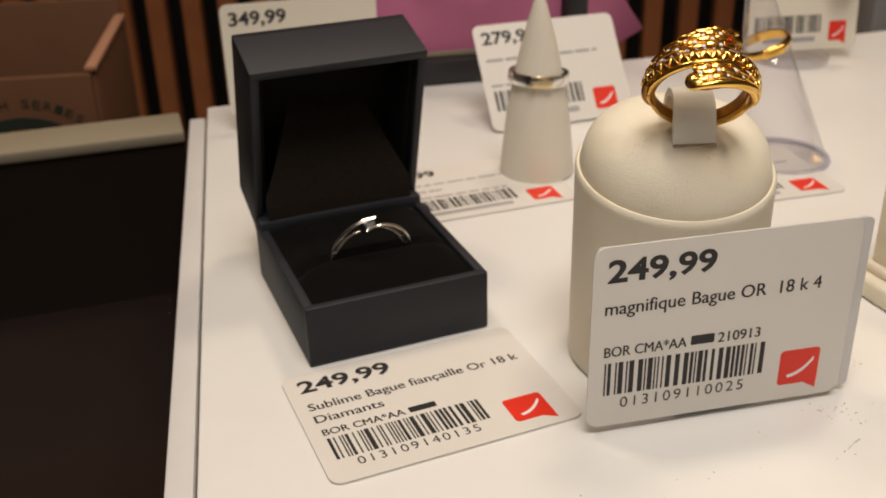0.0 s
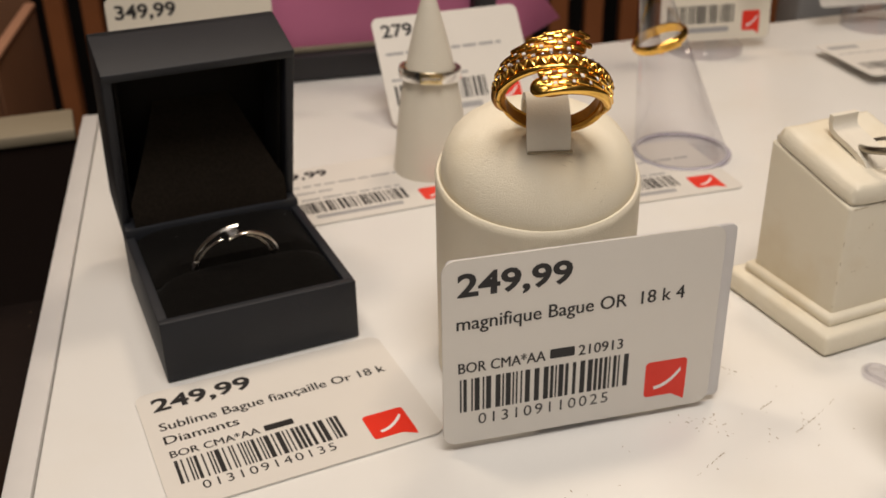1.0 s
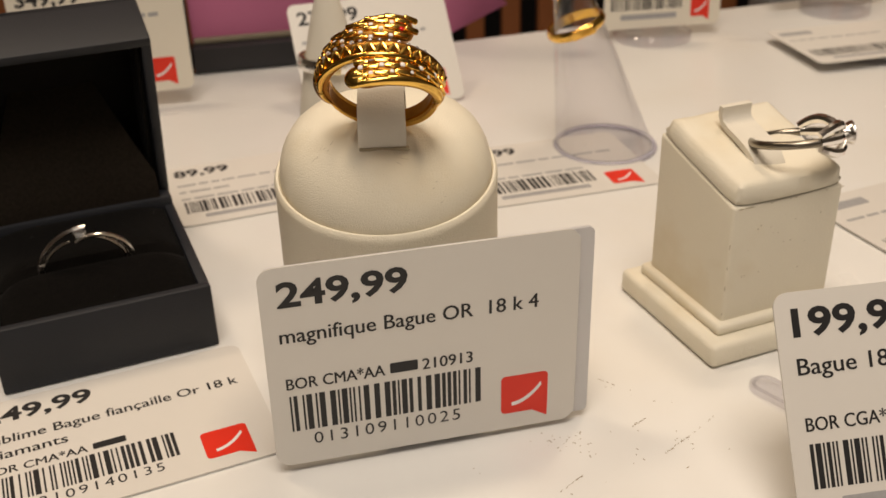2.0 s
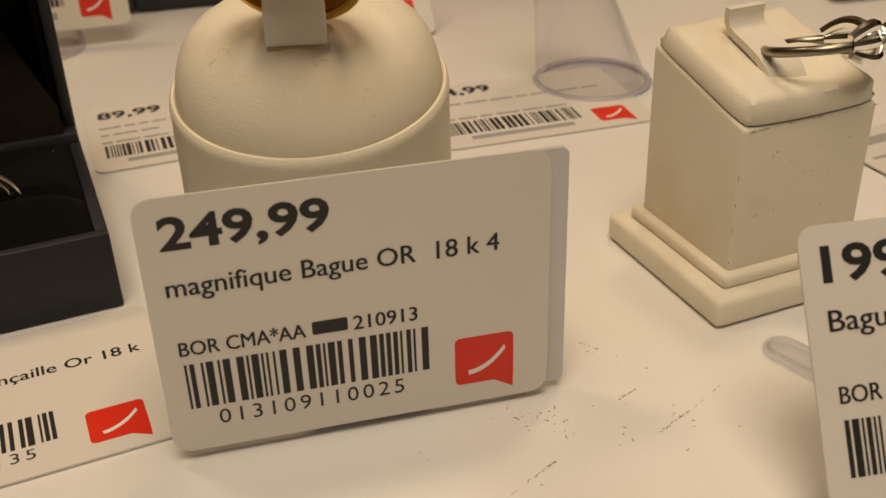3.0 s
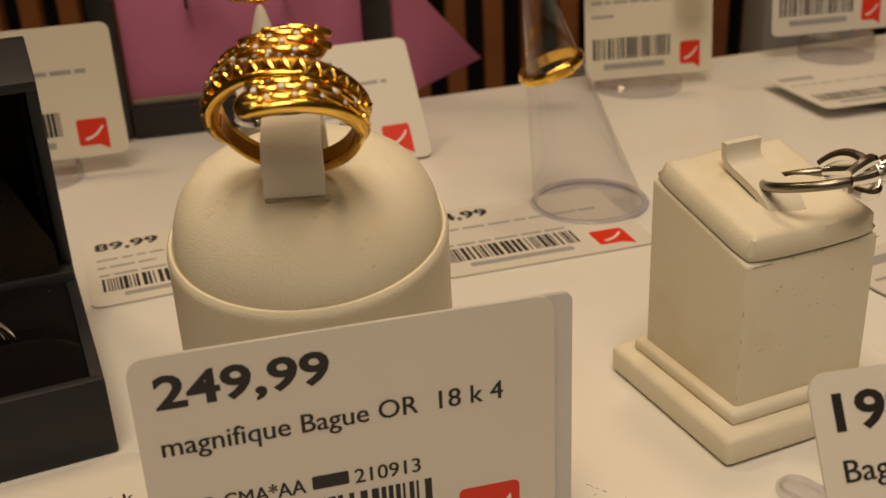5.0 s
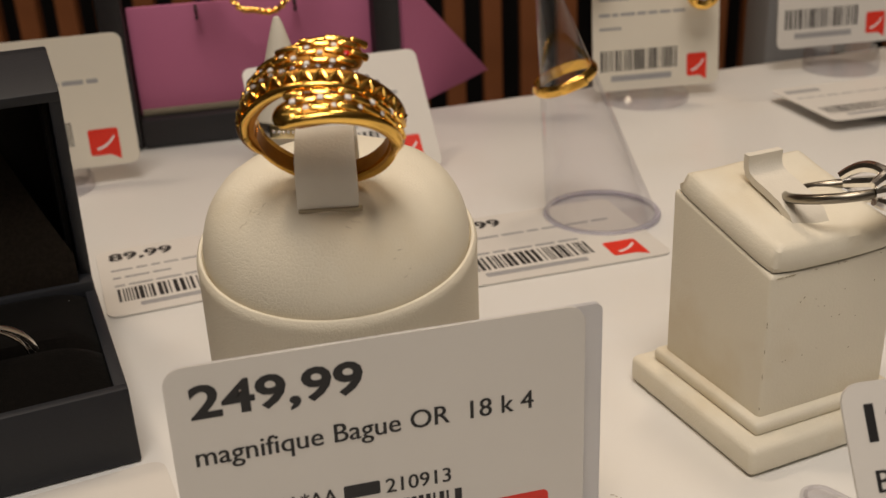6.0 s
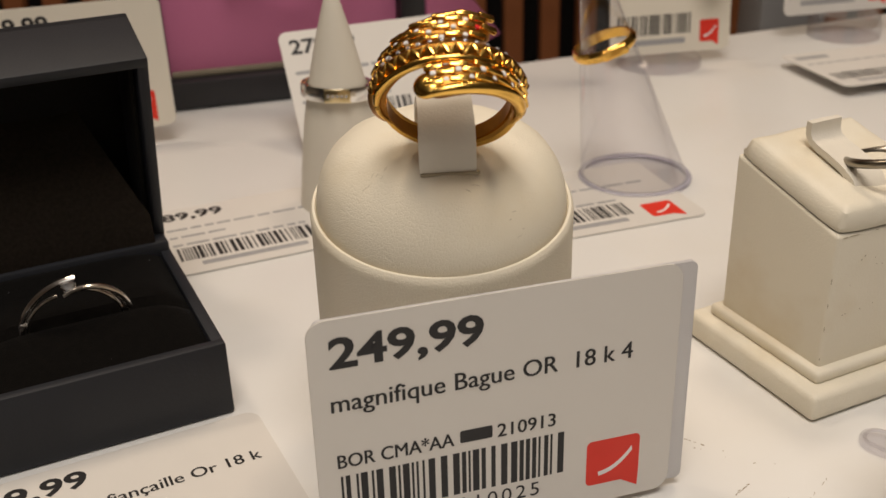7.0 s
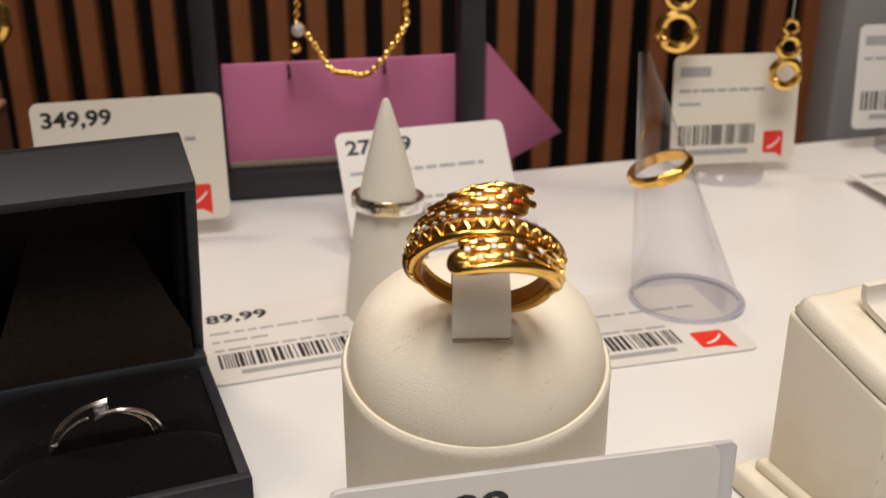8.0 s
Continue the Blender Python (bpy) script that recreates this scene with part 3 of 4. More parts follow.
# ---- round ring stand ----
def round_stand():
    t = thing("round_ring_stand", pose(0.0518, 0.2212, 0.0002) @ pose(-0.0003, 0, 0), "round cream leatherette ring stand with a domed cushion", "ring stand")
    R, tilt = 0.0222, 10.6
    slope = math.tan(radians(tilt))
    seg = 96

    def turned(rings_of):
        own = bmesh.new()
        rings = []
        for r, z in rings_of:
            rings.append([own.verts.new((0, 0, z(0)))] if r == 0 else
                         [own.verts.new((r * math.cos(a), r * math.sin(a), z(r * math.sin(a)))) for a in (2 * math.pi * k / seg for k in range(seg))])
        for a, b in zip(rings, rings[1:]):
            for k in range(seg):
                j = (k + 1) % seg
                own.faces.new((a[k], a[j], b[0]) if len(b) == 1 else (a[k], a[j], b[j], b[k]))
        own.faces.new(rings[0][::-1])
        return own

    # drum, cut slanting at the top, with a rolled rim
    def rim(z):
        return lambda y: z + slope * y

    low = [(R - 0.0006, lambda y: 0.0), (R, lambda y: 0.0008), (R, lambda y: 0.02)]
    part("drum", turned(low + [(R, rim(0.0472)), (R + 0.00008, rim(0.0480)), (R - 0.0001, rim(0.0488)), (R - 0.0004, rim(0.0492)), (R - 0.0008, rim(0.0492)), (R - 0.0011, rim(0.0487)), (R - 0.0014, rim(0.0474)), (R - 0.0030, rim(0.0450))]),
         M_LEATHER, t, "cream leatherette drum")
    # cushion: rounded shoulders, nearly flat on top, hollowed round the strap
    prof = [(R - 0.0034, -0.34), (R - 0.0019, -0.17)]
    for k in range(15):
        a = radians(90 * k / 14)
        prof.append(((R - 0.0011) * max(0.0, math.cos(a)) ** 0.60 if k < 14 else 0.0, math.sin(a)))

    def cushion_z(g, y):
        return (1 - g) * (0.0488 + slope * y) + g * (0.0622 + 0.05 * y)

    own = turned([(r, (lambda g: lambda y: cushion_z(g, y))(g)) for r, g in prof])
    for v in own.verts:
        d2 = (v.co.x / 0.0075) ** 2 + ((v.co.y + 0.0120) / 0.0040) ** 2
        if v.co.z > 0.052:
            v.co.z -= 0.0003 * math.exp(-d2)
            v.co.z += 0.00012 * math.sin(v.co.x * 900 + 1.3) * math.sin(v.co.y * 760)
    cushion = part("cushion", own, M_LEATHER, t, "domed cream leatherette cushion with scuffs")
    # creases on the cushion
    rng = random.Random(4)

    def top_z(x, y):
        r = math.hypot(x, y)
        pr = sorted((a, b) for a, b in prof[2:])
        for (r0, g0), (r1, g1) in zip(pr, pr[1:]):
            if r0 <= r <= r1:
                return cushion_z(g0 + (g1 - g0) * (r - r0) / (r1 - r0), y)
        return cushion_z(0.26, y)

    for x, y, ang, n in ((-0.0128, -0.0118, 35, 6), (0.0093, -0.0172, 25, 4), (0.0030, -0.0160, -15, 3)):
        for j in range(n):
            a = radians(ang + rng.uniform(-14, 14))
            px, py = x + 0.0007 * j, y + rng.uniform(-0.0006, 0.0010)
            ln = rng.uniform(0.0004, 0.0010)
            pts = []
            for i in range(4):
                qx, qy = px + math.cos(a) * ln * (i / 3 - 0.5), py + math.sin(a) * ln * (i / 3 - 0.5)
                pts.append((qx, qy, top_z(qx, qy) + 0.00002))
            part("crease", tube(pts, [0.00001, 0.00003, 0.00003, 0.00001], 5), M_SCUFF, cushion)
    # strap that carries the ring
    sx = 0.0002
    pts = [(-0.0132, 0.0570), (-0.0132, 0.0602), (-0.0130, 0.0632), (-0.0123, 0.0660), (-0.0104, 0.0680), (-0.0080, 0.0688), (-0.0056, 0.0682), (-0.0037, 0.0662), (-0.0026, 0.0626), (-0.0022, 0.0570)]

    def section(k):
        y, z = pts[k]
        ya, za = pts[max(0, k - 1)]
        yb, zb = pts[min(len(pts) - 1, k + 1)]
        d = Vector((0, yb - ya, zb - za)).normalized()
        nrm = Vector((0, -d.z, d.y)) * 0.0008
        c, hw = Vector((sx, y, z)), 0.0043 + 0.0001 * math.sin(k)
        return [c + nrm + Vector((-hw, 0, 0)), c + nrm + Vector((hw, 0, 0)), c - nrm + Vector((hw, 0, 0)), c - nrm + Vector((-hw, 0, 0))]

    part("strap", sweep(len(pts), section), M_STRAP, t, "cream suede strap")
    part("slit", box(0.0092, 0.0012, 0.0006, (sx + 0.0003, -0.0138, top_z(sx, -0.0138) - 0.00040), 0.00025), M_SCUFF, t, "dark slit in the cushion")
    return t


round_stand()


def spiral_ring():
    """Gold ring of three overlapping strips with link and zigzag relief."""
    m = pose(0.0520, 0.2073, 0.0712, 33, -3, -5)
    t = thing("gold_spiral_ring", m, "yellow gold spiral ring with linked and zigzag bands", "ring")
    r = 0.0098

    def place(deg, off, lift):
        a = radians(deg)
        return Vector(((r + lift) * math.cos(a), off, (r + lift) * math.sin(a)))

    def strip(a0, a1, off0, off1, w0, w1, thick, n=44, name="band", taper=(0.15, 0.15)):
        def sect(k):
            f = k / (n - 1)
            deg, off = a0 + (a1 - a0) * f, off0 + (off1 - off0) * (3 * f * f - 2 * f ** 3)
            w = w0 + (w1 - w0) * f
            e = 1.0
            if f < taper[0]:
                e = math.sqrt(max(0.02, 1 - (1 - f / taper[0]) ** 2))
            if 1 - f < taper[1]:
                e = min(e, math.sqrt(max(0.02, 1 - (1 - (1 - f) / taper[1]) ** 2)))
            w *= e
            out = []
            for j in range(10):
                u = -1 + 2 * j / 9
                out.append(place(deg, off + u * w / 2, thick * e * (1 - 0.55 * u * u)))
            for j in range(5):
                u = 1 - 2 * j / 4
                out.append(place(deg, off + u * w / 2 * 0.92, -0.0004))
            return out

        # bands take the darker gold: shade between links and teeth as colour
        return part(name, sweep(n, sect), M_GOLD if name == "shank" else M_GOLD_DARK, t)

    # shank round the bottom
    strip(160, 380, 0.0012, -0.0014, 0.0032, 0.0032, 0.0010, 48, "shank", (0.03, 0.03))
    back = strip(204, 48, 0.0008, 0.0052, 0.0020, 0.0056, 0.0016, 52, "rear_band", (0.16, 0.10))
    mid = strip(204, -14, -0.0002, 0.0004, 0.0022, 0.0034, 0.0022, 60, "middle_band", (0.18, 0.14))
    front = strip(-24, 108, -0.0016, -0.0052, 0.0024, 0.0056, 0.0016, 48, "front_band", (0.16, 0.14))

    def link(parent, deg, off, lift, w, ln, name="link", material=None, tall=0.00034):
        c = place(deg, off, lift)
        own = box(ln, w, 2 * tall, (0, 0, 0), min(w, 2 * tall) * 0.42, 2)
        own.transform(Matrix.Translation(c) @ Matrix.Rotation(radians(90 - deg), 4, "Y"))
        return part(name, own, material or M_GOLD, parent)

    def lip(parent, a0, a1, off_at, lift, rad):
        pts = [place(a0 + (a1 - a0) * k / 40, off_at(k / 40), lift - (lift + 0.0003) * (1 - min(1, k / 10)) ** 2) for k in range(41)]
        part("lip", tube(pts, [rad * min(1, 0.3 + 4 * k / 40) * (0.45 + 0.55 * math.sin(math.pi * min(1, max(0, k / 40)) ** 0.8) ** 0.5) for k in range(41)], 10), M_GOLD, parent, "smooth polished gold lip")

    def ease(f):
        return 3 * f * f - 2 * f ** 3

    # staggered long links over darker grooves, with pale square gaps between their ends
    for row in range(4):
        for k in range(8):
            deg = 172 - 18.0 * k - (9.0 if row % 2 else 0)
            if deg < 54:
                continue
            f = (204 - deg) / 156
            off = 0.0008 + 0.0044 * ease(f) + (row - 1.5) * 0.0013 * (0.55 + 0.5 * f)
            lift = 0.0016 - 0.00022 * abs(row - 1.5) ** 2
            link(back, deg, off, lift, 0.00105 * (0.6 + 0.45 * f), 0.0027, tall=0.00045)
            if deg > 66 and row < 3:
                link(back, deg - 9.0, off, lift - 0.00012, 0.00085 * (0.6 + 0.45 * f), 0.0008, "chip", M_RUBY if (row, k) == (1, 5) else M_WHITEPRINT, 0.00032)
    for row in range(3):
        for k in range(6):
            deg = 8 + 18.0 * k + (9.0 if row % 2 else 0)
            if deg > 100:
                continue
            f = (deg + 24) / 132
            off = -0.0016 - 0.0036 * ease(f) + (row - 0.6) * 0.0014 * (0.6 + 0.4 * f)
            lift = 0.00160 - 0.0002 * abs(row - 1)
            link(front, deg, off, lift, 0.00115 * (0.7 + 0.3 * f), 0.0028, tall=0.00045)
            if 12 < deg < 92 and row < 2:
                link(front, deg + 9.0, off, lift - 0.00012, 0.0009, 0.0009, "chip", M_WHITEPRINT, 0.00032)
    lip(front, -22, 106, lambda f: -0.0016 - 0.0036 * ease(f) - 0.0019 * (0.65 + 0.35 * f), 0.0006, 0.00105)
    own = bmesh.new()
    bmesh.ops.create_icosphere(own, subdivisions=3, radius=1.0)
    own.transform(Matrix.Translation(place(103, -0.0056, 0.0006)) @ Matrix.Rotation(radians(-13), 4, "Y") @ Matrix.Diagonal((0.0022, 0.0022, 0.0011, 1)))
    part("head", own, M_GOLD, front, "rounded polished gold end")
    lip(mid, 202, -10, lambda f: -0.0002 + 0.0006 * ease(f) - 0.0008 - 0.0009 * math.sin(math.pi * f), 0.0010, 0.00075)
    lip(back, 202, 52, lambda f: 0.0008 + 0.0044 * ease(f) + 0.0009 + 0.0018 * f, 0.0004, 0.0006)
    # inside of the shank, darkened by a thin lining in brown gold
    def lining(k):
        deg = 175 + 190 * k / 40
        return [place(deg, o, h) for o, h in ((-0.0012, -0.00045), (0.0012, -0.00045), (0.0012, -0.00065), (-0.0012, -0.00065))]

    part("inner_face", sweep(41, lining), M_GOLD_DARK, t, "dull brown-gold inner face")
    # zigzag teeth and a line of tiny stones on the middle band
    for k in range(15):
        deg = 160 - 10.6 * k
        for s in (-1, 1):
            a, b = place(deg, -0.0013, 0.0017), place(deg + s * 4.6, 0.0002, 0.0021)
            part("tooth", tube([a, (a + b) / 2 + Vector((0, 0, 0.0001)), b], [0.00022, 0.00034, 0.00022], 6), M_GOLD, mid)
    for k in range(13):
        link(mid, 140 - 8.2 * k, 0.0010, 0.0018, 0.0006, 0.0007, "tiny_stone", M_STONE, 0.0003)
    return t


spiral_ring()


# ---- square ring stand ----
def square_stand():
    t = thing("square_ring_stand", pose(0.1203, 0.2166, 0.0002, 0, 0, 21.0), "square cream leatherette ring stand, rubbed brown at its edges", "ring stand")
    s = 0.0385
    part("plinth", box(s, s, 0.0058, (s / 2, s / 2, 0.0029), 0.0013, 3), M_LEATHER2, t)
    part("step", box(s - 0.0065, s - 0.0065, 0.0028, (s / 2, s / 2, 0.0070), 0.0010, 3), M_LEATHER2, t)
    b, lo = 0.0285, 0.0050
    body = bmesh.new()
    z1, z2 = 0.0360, 0.0428
    vs = [body.verts.new(v) for v in ((lo, lo, 0.0078), (lo + b, lo, 0.0078), (lo + b, lo + b, 0.0078), (lo, lo + b, 0.0078),
                                      (lo, lo, z1), (lo + b, lo, z1), (lo + b, lo + b, z2), (lo, lo + b, z2))]
    for f in ((3, 2, 1, 0), (4, 5, 6, 7), (0, 1, 5, 4), (1, 2, 6, 5), (2, 3, 7, 6), (3, 0, 4, 7)):
        body.faces.new([vs[i] for i in f])
    bmesh.ops.bevel(body, geom=body.edges[:] + body.verts[:], offset=0.0008, segments=3, profile=0.5, affect="EDGES")
    part("body", body, M_LEATHER2, t)
    slope = math.degrees(math.atan2(z2 - z1, b))
    n = 28
    wide, deep = b - 0.0002, b / math.cos(radians(slope)) - 0.0002
    pad = bmesh.new()
    grid = []
    for j in range(n + 1):
        row = []
        for i in range(n + 1):
            u, v = i / n, j / n
            e = min(1.0, min(u, 1 - u, v, 1 - v) / 0.10)
            z = 0.0010 + 0.0034 * math.sqrt(max(0.0, 1 - (1 - e) ** 2))
            z -= 0.0013 * math.exp(-((u - 0.62) / 0.24) ** 2 - ((v - 0.36) / 0.16) ** 2)
            z += 0.0004 * math.exp(-((u - 0.5) / 0.5) ** 2 - ((v - 0.06) / 0.08) ** 2) + 0.00016 * math.sin(13 * u + 5 * v) * math.sin(9 * v + 2)
            sag = 0.0004 * math.sin(math.pi * u) * (1 - v)
            p, q = 2 * u - 1, 2 * v - 1
            row.append(pad.verts.new((b / 2 + wide / 2 * p * (1 - 0.04 * q ** 8), 0.0001 + deep / 2 * (1 + q * (1 - 0.04 * p ** 8)) - sag, z)))
        grid.append(row)
    for ra, rb in zip(grid, grid[1:]):
        for i in range(n):
            pad.faces.new((ra[i], ra[i + 1], rb[i + 1], rb[i]))
    edge = grid[0] + [r_[n] for r_ in grid[1:]] + grid[n][n - 1::-1] + [r_[0] for r_ in grid[n - 1:0:-1]]
    base = [pad.verts.new((q.co.x * 0.985 + b * 0.0075, q.co.y * 0.985 + b * 0.0075, 0.0001)) for q in edge]
    for k in range(len(edge)):
        j = (k + 1) % len(edge)
        pad.faces.new((edge[k], base[k], base[j], edge[j]))
    top = part("cushion", pad, M_LEATHER2, t, "slanting padded top")
    top.matrix_local = pose(lo, lo, z1 + 0.0002, slope, 0, 0)
    rail = [(-0.0080, -0.0022), (-0.0072, -0.0004), (-0.0054, 0.0010), (-0.0024, 0.0018), (0.0012, 0.0021), (0.0044, 0.0022), (0.0064, 0.0026), (0.0074, 0.0036), (0.0078, 0.0048), (0.0080, 0.0060)]

    def section(k):
        y, z = rail[k]
        ya, za = rail[max(0, k - 1)]
        yb, zb = rail[min(len(rail) - 1, k + 1)]
        d = Vector((0, yb - ya, zb - za)).normalized()
        nrm = Vector((0, -d.z, d.y)) * 0.0007
        c = Vector((0, y, z))
        return [c + nrm + Vector((-0.0038, 0, 0)), c + nrm + Vector((0.0038, 0, 0)), c - nrm + Vector((0.0038, 0, 0)), c - nrm + Vector((-0.0038, 0, 0))]

    rng = random.Random(12)
    for edge, n in ((((lo, lo, 0.010), (lo, lo, 0.035)), 5), (((lo, lo, z1 - 0.0004), (lo + b, lo, z1 - 0.0004)), 12), (((0.0006, 0.0006, 0.0012), (0.0006, 0.0006, 0.0048)), 3),
                    (((0.0, 0.0004, 0.0006), (s, 0.0004, 0.0006)), 12), (((lo + 0.004, lo - 0.00002, 0.014), (lo + b - 0.003, lo - 0.00002, 0.032)), 16)):
        p, q = Vector(edge[0]), Vector(edge[1])
        for k in range(n):
            f, ln = rng.random(), rng.uniform(0.0003, 0.0014)
            d = (q - p).normalized()
            c = p + (q - p) * f
            if n == 16:
                c, d, ln = Vector((rng.uniform(p.x, q.x), p.y, rng.uniform(p.z, q.z))), Vector((rng.uniform(-1, 1), 0, rng.uniform(-0.4, 0.4))).normalized(), ln * 0.4
            part("scuff", tube([c - d * ln / 2, c, c + d * ln / 2], [0.00002, 0.00010, 0.00002], 5), M_SCUFF, t)
    strap = part("strap", sweep(len(rail), section), M_STRAP, top, "cream suede strap")
    strap.matrix_local = pose(0.0126, 0.0140, 0.0036, 0, 0, 0)
    return t


square_stand()


def split_band_ring():
    """Silver ring with an open split shoulder and a raised stone, lying over the square stand."""
    m = pose(0.1388, 0.2360, 0.0462, 0, 0, -4) @ pose(0, 0, 0, -15, -6, 0)
    t = thing("silver_ring", m, "silver ring with split shoulders and a raised setting", "ring")
    r = 0.0092
    part("shank", tube([(r * math.cos(radians(a)), r * math.sin(radians(a)), 0) for a in range(70, 291, 8)], 0.0009, 10), M_SILVER_DARK, t)
    for sgn in (-1, 1):
        for dz in (-0.0028, 0.0, 0.0028):
            pts, rad = [], []
            for j in range(16):
                f = j / 15
                a = radians(sgn * (72 - 64 * f))
                pts.append(((r + 0.0002 * f) * math.cos(a), (r + 0.0002 * f) * math.sin(a), dz * math.sin(math.pi * min(1, 0.15 + f * 0.75))))
                rad.append(0.00085 + 0.0003 * math.sin(math.pi * f))
            part("strand", tube(pts, rad, 8), M_SILVER, t)
    for sgn in (-1, 1):
        for k in range(7):
            a = radians(sgn * (44 - 5 * k))
            own = bmesh.new()
            bmesh.ops.create_icosphere(own, subdivisions=1, radius=0.00055)
            own.transform(Matrix.Translation(((r + 0.0006) * math.cos(a), (r + 0.0006) * math.sin(a), 0.0)))
            part("bead", own, M_SILVER, t)
    part("bezel", lathe([(0.0012, -0.0010), (0.0026, 0.0012), (0.0027, 0.0018), (0.0022, 0.0018), (0.0010, -0.0004)], 24, m=pose(r + 0.0008, 0, 0, 0, 90, 0)), M_SILVER, t)
    part("stone", lathe([(0, -0.0006), (0.0021, 0.0015), (0.0021, 0.0018), (0.0012, 0.0024), (0, 0.0024)], 12, m=pose(r + 0.0008, 0, 0, 0, 90, 0)), M_STONE, t, "clear round stone")
    return t


split_band_ring()


# ---- cones ----
def ivory_cone():
    t = thing("ring_cone", pose(0.0318, 0.3360, 0.0002), "matt ivory ring cone standing on a price card", "ring cone", "ring cones")
    part("cone", lathe([(0, 0), (0.0121, 0), (0.0126, 0.0004), (0.0126, 0.0012), (0.0118, 0.0090), (0.0110, 0.0165), (0.0098, 0.025), (0.0083, 0.033), (0.0066, 0.041), (0.0046, 0.049), (0.0028, 0.0555), (0.0013, 0.0605), (0.0007, 0.0618), (0, 0.0621)], 64), M_CONE, t)
    ring = thing("signet_ring", pose(0.0318, 0.3360, 0.0338, -5, 3, 0), "flat steel ring with a pale gold stone-set plate", "ring")
    part("band", lathe([(0.0084, -0.0019), (0.0098, -0.0019), (0.0100, -0.0015), (0.0100, 0.0015), (0.0098, 0.0019), (0.0084, 0.0019), (0.0084, -0.0019)], 64), M_SILVER, ring)
    plate = box(0.0072, 0.0012, 0.0036, (0, -0.0099, 0), 0.0003)
    part("plate", plate, mat("pale_gold", (0.80, 0.66, 0.38), 0.2, metal=1.0), ring, "pale gold plate")
    for k in range(5):
        own = bmesh.new()
        bmesh.ops.create_icosphere(own, subdivisions=1, radius=0.00055)
        own.transform(Matrix.Translation((-0.0024 + 0.0012 * k, -0.0105, 0)))
        part("tiny_stone", own, M_STONE, ring)


ivory_cone()


def clear_cone():
    t = thing("clear_ring_cone", pose(0.1175, 0.3425, 0.0002), "clear acrylic slanted ring cone", "ring cone", "ring cones")
    h, dx = 0.0725, -0.0175

    def shell(scale, z0, z1, tip):
        own = bmesh.new()
        seg, n, rings = 64, 14, []
        for j in range(n + 1):
            f = j / n
            rr = scale * (0.0158 * (1 - f) + tip * f)
            z = z0 + (z1 - z0) * f
            rings.append([own.verts.new((dx * z / h + rr * math.cos(a), rr * math.sin(a), z)) for a in (2 * math.pi * k / seg for k in range(seg))])
        for a, b in zip(rings, rings[1:]):
            for k in range(seg):
                own.faces.new((a[k], a[(k + 1) % seg], b[(k + 1) % seg], b[k]))
        own.faces.new(rings[0][::-1])
        own.faces.new(rings[-1])
        return own

    part("outer_wall", shell(1.0, 0.0, h, 0.0016), M_ACRYL, t)
    part("base_rim", lathe([(0.0150, 0.0), (0.0166, 0.0), (0.0167, 0.0006), (0.0162, 0.0012), (0.0150, 0.0010), (0.0150, 0.0)], 64), M_ACRYL_RIM, t, "thicker clear base rim")
    rm = pose(0.1175 - 0.0175 * 0.56 - 0.001, 0.3425, 0.0404, 0, -21, 0)
    ring = thing("gold_band_ring", rm, "plain yellow gold ring on the clear cone", "ring")
    part("band", lathe([(0.0080, -0.0014), (0.0086, -0.0016), (0.0092, -0.0009), (0.0094, 0.0), (0.0092, 0.0009), (0.0086, 0.0016), (0.0080, 0.0014), (0.0080, -0.0014)], 64), M_GOLD, ring)
    part("crown", box(0.0075, 0.0016, 0.0030, (0.001, -0.0090, 0), 0.0006, 3), M_GOLD, ring)


clear_cone()


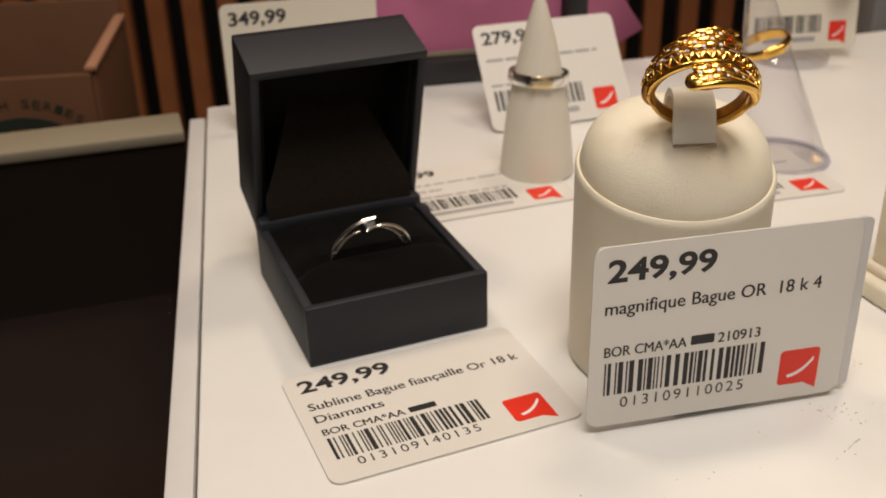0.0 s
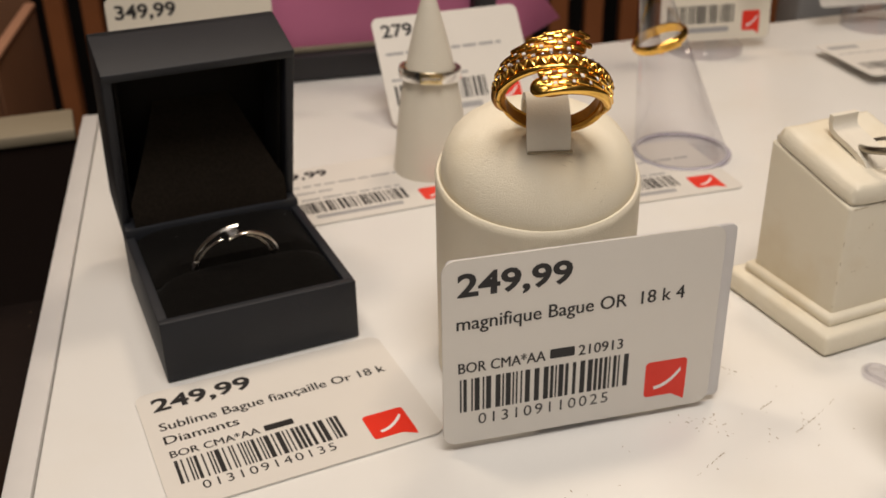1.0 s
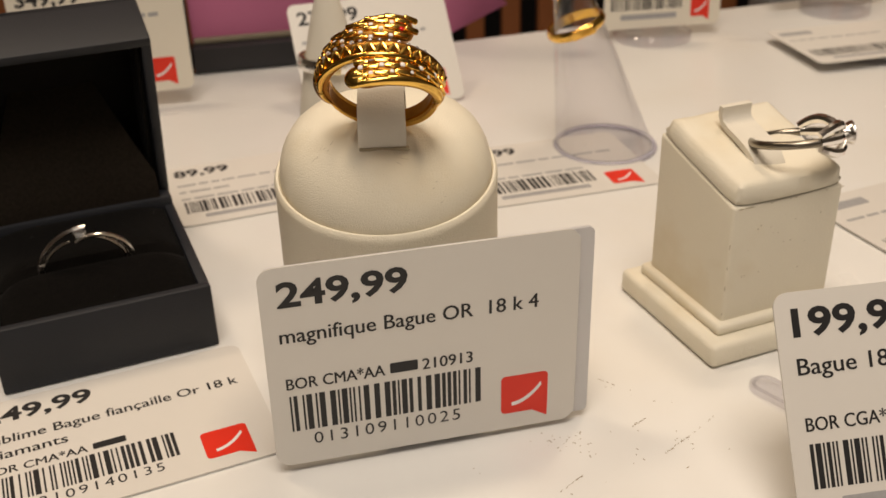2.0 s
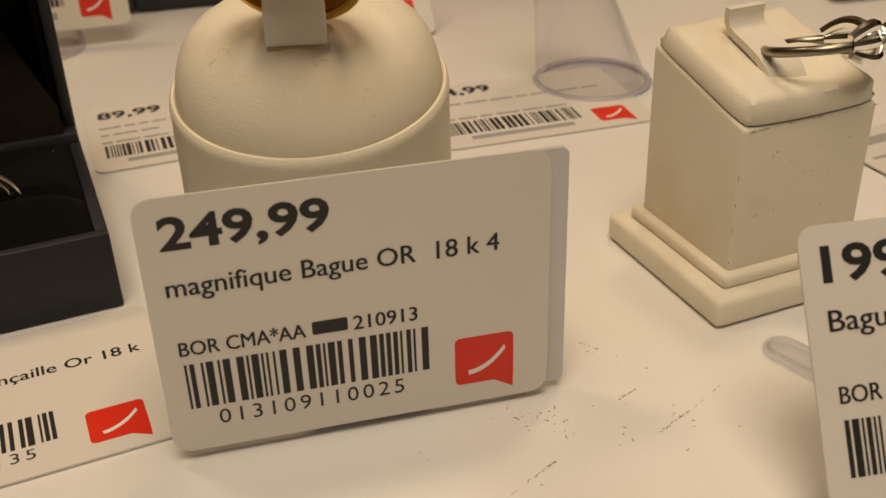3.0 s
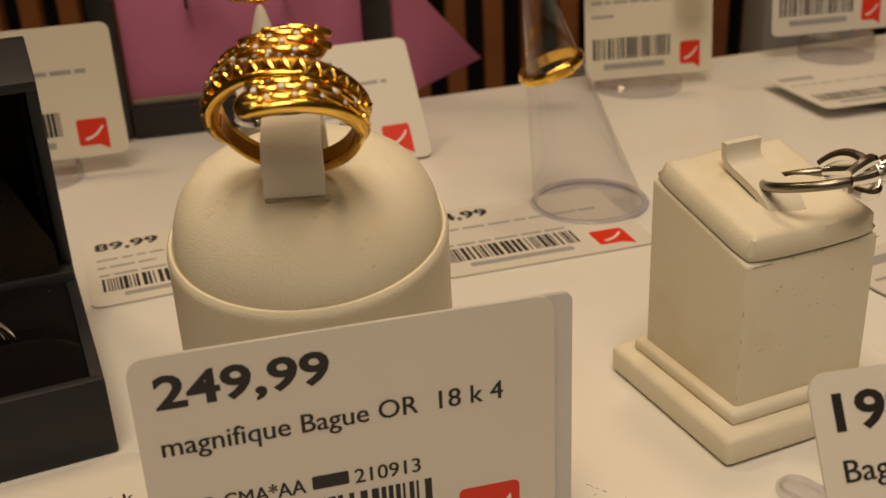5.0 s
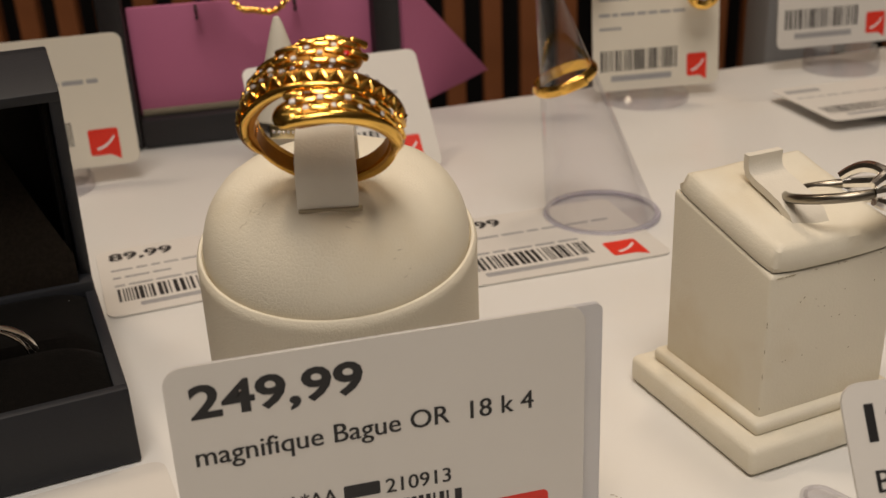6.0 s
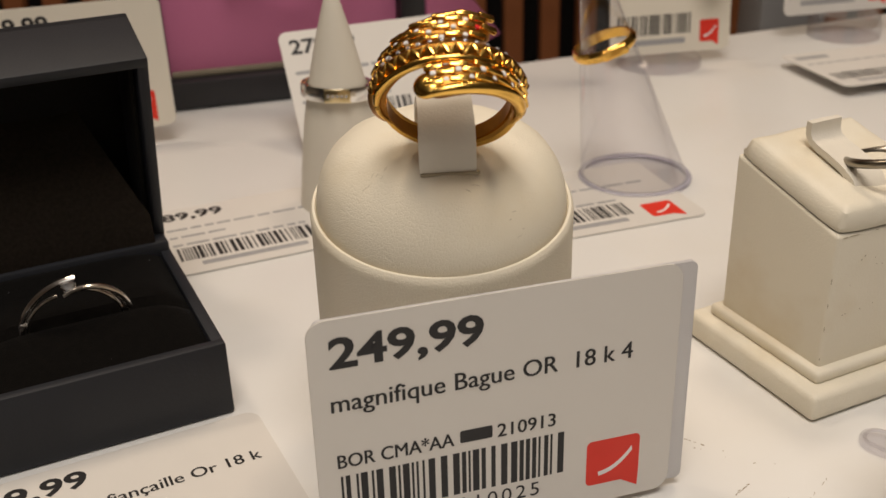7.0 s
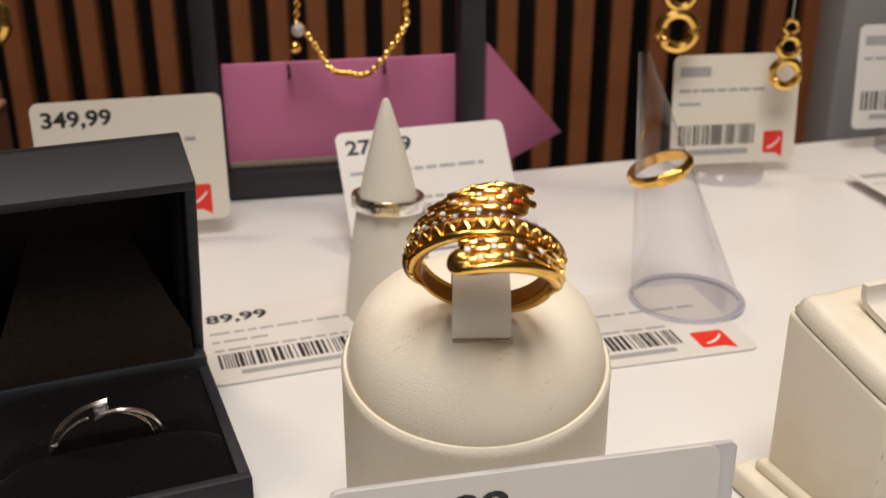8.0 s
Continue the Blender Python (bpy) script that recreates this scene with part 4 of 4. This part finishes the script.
# ---- black framed display with pink card ----
def framed_display():
    t = thing("framed_display", pose(-0.0300, 0.4255, 0.0002, 0, 0, 11), "charcoal display frame holding a pink card", "display frame")
    w = 0.0945
    part("upright", box(0.0085, 0.010, 0.17, (-0.0045, 0.005, 0.085), 0.001), M_FRAME, t)
    part("upright", box(0.0095, 0.010, 0.17, (w - 0.0045, 0.005, 0.085), 0.001), M_FRAME, t)
    part("sill", box(w - 0.009, 0.010, 0.0105, (w / 2 - 0.0045, 0.005, 0.00525), 0.001), M_FRAME, t)
    part("top_bar", box(w - 0.009, 0.010, 0.006, (w / 2 - 0.0045, 0.005, 0.166), 0.001), M_FRAME, t)
    card = part("pink_card", box(w - 0.010, 0.002, 0.0380, (w / 2 - 0.0045, 0.0075, 0.0105 + 0.0190), 0.0004), M_PINK, t, "pink card panel")
    part("card_rim", box(w - 0.011, 0.0018, 0.0022, (w / 2 - 0.0045, 0.0060, 0.0117), 0.0004), M_LEDGE, t)
    wing = bmesh.new()
    a, b, c = Vector((w + 0.001, 0.008, 0.002)), Vector((w + 0.001, 0.008, 0.0525)), Vector((w + 0.046, 0.055, 0.002))
    v = [wing.verts.new(p) for p in (a, b, c)] + [wing.verts.new(p + Vector((0.0015, -0.001, 0))) for p in (a, b, c)]
    for f in ((0, 1, 2), (5, 4, 3), (0, 3, 4, 1), (1, 4, 5, 2), (2, 5, 3, 0)):
        wing.faces.new([v[i] for i in f])
    part("side_wing", wing, M_PINK, t, "pink triangular side support")
    for x in (0.024, 0.058):
        hook = tube([(x, 0.0065, 0.0475), (x, 0.0030, 0.0475), (x, 0.0015, 0.0465), (x, 0.0012, 0.0450), (x, 0.0022, 0.0440), (x, 0.0035, 0.0444)], 0.0006, 8)
        part("hook", hook, M_HOOK, t)
    # chain bracelet hung from the top bar
    ch = thing("gold_chain", pose(-0.0290, 0.4200, 0.0, 0, 0, 11), "fine yellow gold chain with small pendants hanging down", "chain")
    pts = []
    for k in range(41):
        f = k / 40
        x = 0.027 + 0.038 * f
        sag = (2 * f - 1) ** 2
        pts.append(Vector((x + 0.0010 * math.sin(9 * f), 0.0, 0.0455 + 0.020 * sag + 0.0010 * math.sin(17 * f))))
    pts = [Vector((0.030, 0, 0.105)), Vector((0.029, 0, 0.085))] + pts + [Vector((0.063, 0, 0.085)), Vector((0.061, 0, 0.105))]
    for k in range(len(pts) - 1):
        mid, d = (pts[k] + pts[k + 1]) / 2, pts[k + 1] - pts[k]
        own = bmesh.new()
        n = max(1, round(d.length / 0.0016))
        for j in range(n):
            c = pts[k] + d * ((j + 0.5) / n)
            q = d.to_track_quat("X", "Z").to_matrix().to_4x4() @ Matrix.Rotation(radians(90 * ((k + j) % 2) + 20), 4, "X")
            merge(own, tube([(0.00115 * math.cos(a), 0.0008 * math.sin(a), 0) for a in (2 * math.pi * i / 10 for i in range(10))], 0.00042, 5, True))
            own2 = own
            for v in own2.verts[-50:]:
                v.co = Matrix.Translation(c) @ q @ v.co
        part("chain_segment", own, M_GOLD, ch)
    for x, z, rr in ((0.0275, 0.0625, 0.0024), (0.0262, 0.0568, 0.0022)):
        own = bmesh.new()
        bmesh.ops.create_icosphere(own, subdivisions=3, radius=rr)
        own.transform(Matrix.Translation((x, -0.001, z)))
        part("pendant", own, M_GOLD if z < 0.06 else M_STONE, ch)
    part("thread", tube([(0.030, 0, 0.104), (0.031, 0.003, 0.163)], 0.0002, 5), M_THREAD, ch)
    part("thread", tube([(0.061, 0, 0.104), (0.060, 0.003, 0.163)], 0.0002, 5), M_THREAD, ch)


framed_display()


# ---- hanging earrings ----
def earring(x, y, z, size, label, stone=None):
    t = thing("hanging_earring", pose(x, y, z), label, "earring", "hanging earrings")
    def loop_ring(cz, rr, th):
        part("hoop", tube([(rr * math.cos(a), 0, cz + rr * math.sin(a)) for a in (2 * math.pi * k / 28 for k in range(28))], th, 8, True), M_GOLD, t)
    loop_ring(0.0, size, size * 0.36)
    loop_ring(size * 2.1, size * 0.75, size * 0.28)
    loop_ring(size * 3.6, size * 0.5, size * 0.18)
    own = bmesh.new()
    bmesh.ops.create_icosphere(own, subdivisions=2, radius=size * 0.34)
    own.transform(Matrix.Translation((-size * 0.8, -size * 0.3, -size * 0.5)))
    part("bead", own, stone or M_GOLD, t)
    part("thread", tube([(0, 0, size * 4.0), (0, 0, 1.18 - z)], 0.0002, 5), M_THREAD, t)


earring(0.1320, 0.446, 0.0578, 0.0062, "yellow gold hoop earring hanging on a thread")
earring(0.1745, 0.450, 0.0410, 0.0048, "yellow gold double hoop earring hanging on a thread")
earring(-0.1100, 0.430, 0.0650, 0.0072, "yellow gold earring with a blue stone hanging on a thread", M_BLUE)

# ---- small marks on the table ----
marks = bmesh.new()
rng = random.Random(8)


def mark(x, y, half, length, a):
    ca, sa = math.cos(a), math.sin(a)
    corners = [(x + ca * u - sa * v, y + sa * u + ca * v) for u, v in ((length, half), (-length, half), (-length, -half), (length, -half))]
    merge(marks, outline(corners, 0.00003, None, 0.00002))


for cx, cy, n, spread in ((0.0850, 0.1950, 26, 0.0045), (0.0940, 0.1900, 14, 0.010), (0.1080, 0.1930, 9, 0.006), (0.0985, 0.2100, 7, 0.006), (0.06, 0.172, 8, 0.015), (-0.05, 0.25, 6, 0.02)):
    for k in range(n):
        half = rng.uniform(0.00004, 0.00011)
        mark(cx + rng.gauss(0, spread), cy + rng.gauss(0, spread * 0.5), half, half * rng.choice((1, 1, 2, 4)), rng.uniform(0, math.pi))
# broken scratches
for x0, y0, x1, y1, n in ((0.1046, 0.1899, 0.1168, 0.2008, 30), (0.0800, 0.1776, 0.0873, 0.1844, 18), (0.0995, 0.1986, 0.1030, 0.2012, 16), (0.0957, 0.2150, 0.0985, 0.2128, 6)):
    for k in range(n):
        f = rng.random()
        mark(x0 + (x1 - x0) * f + rng.gauss(0, 0.00012), y0 + (y1 - y0) * f + rng.gauss(0, 0.00012), rng.uniform(0.00003, 0.00007), rng.uniform(0.0001, 0.00032), math.atan2(y1 - y0, x1 - x0) + rng.gauss(0, 0.25))
specks = ob_from("dust_specks", marks, M_SPECK)
tagged(specks, "tiny dark specks and scratches on the white table", "specks", kind="stuff")
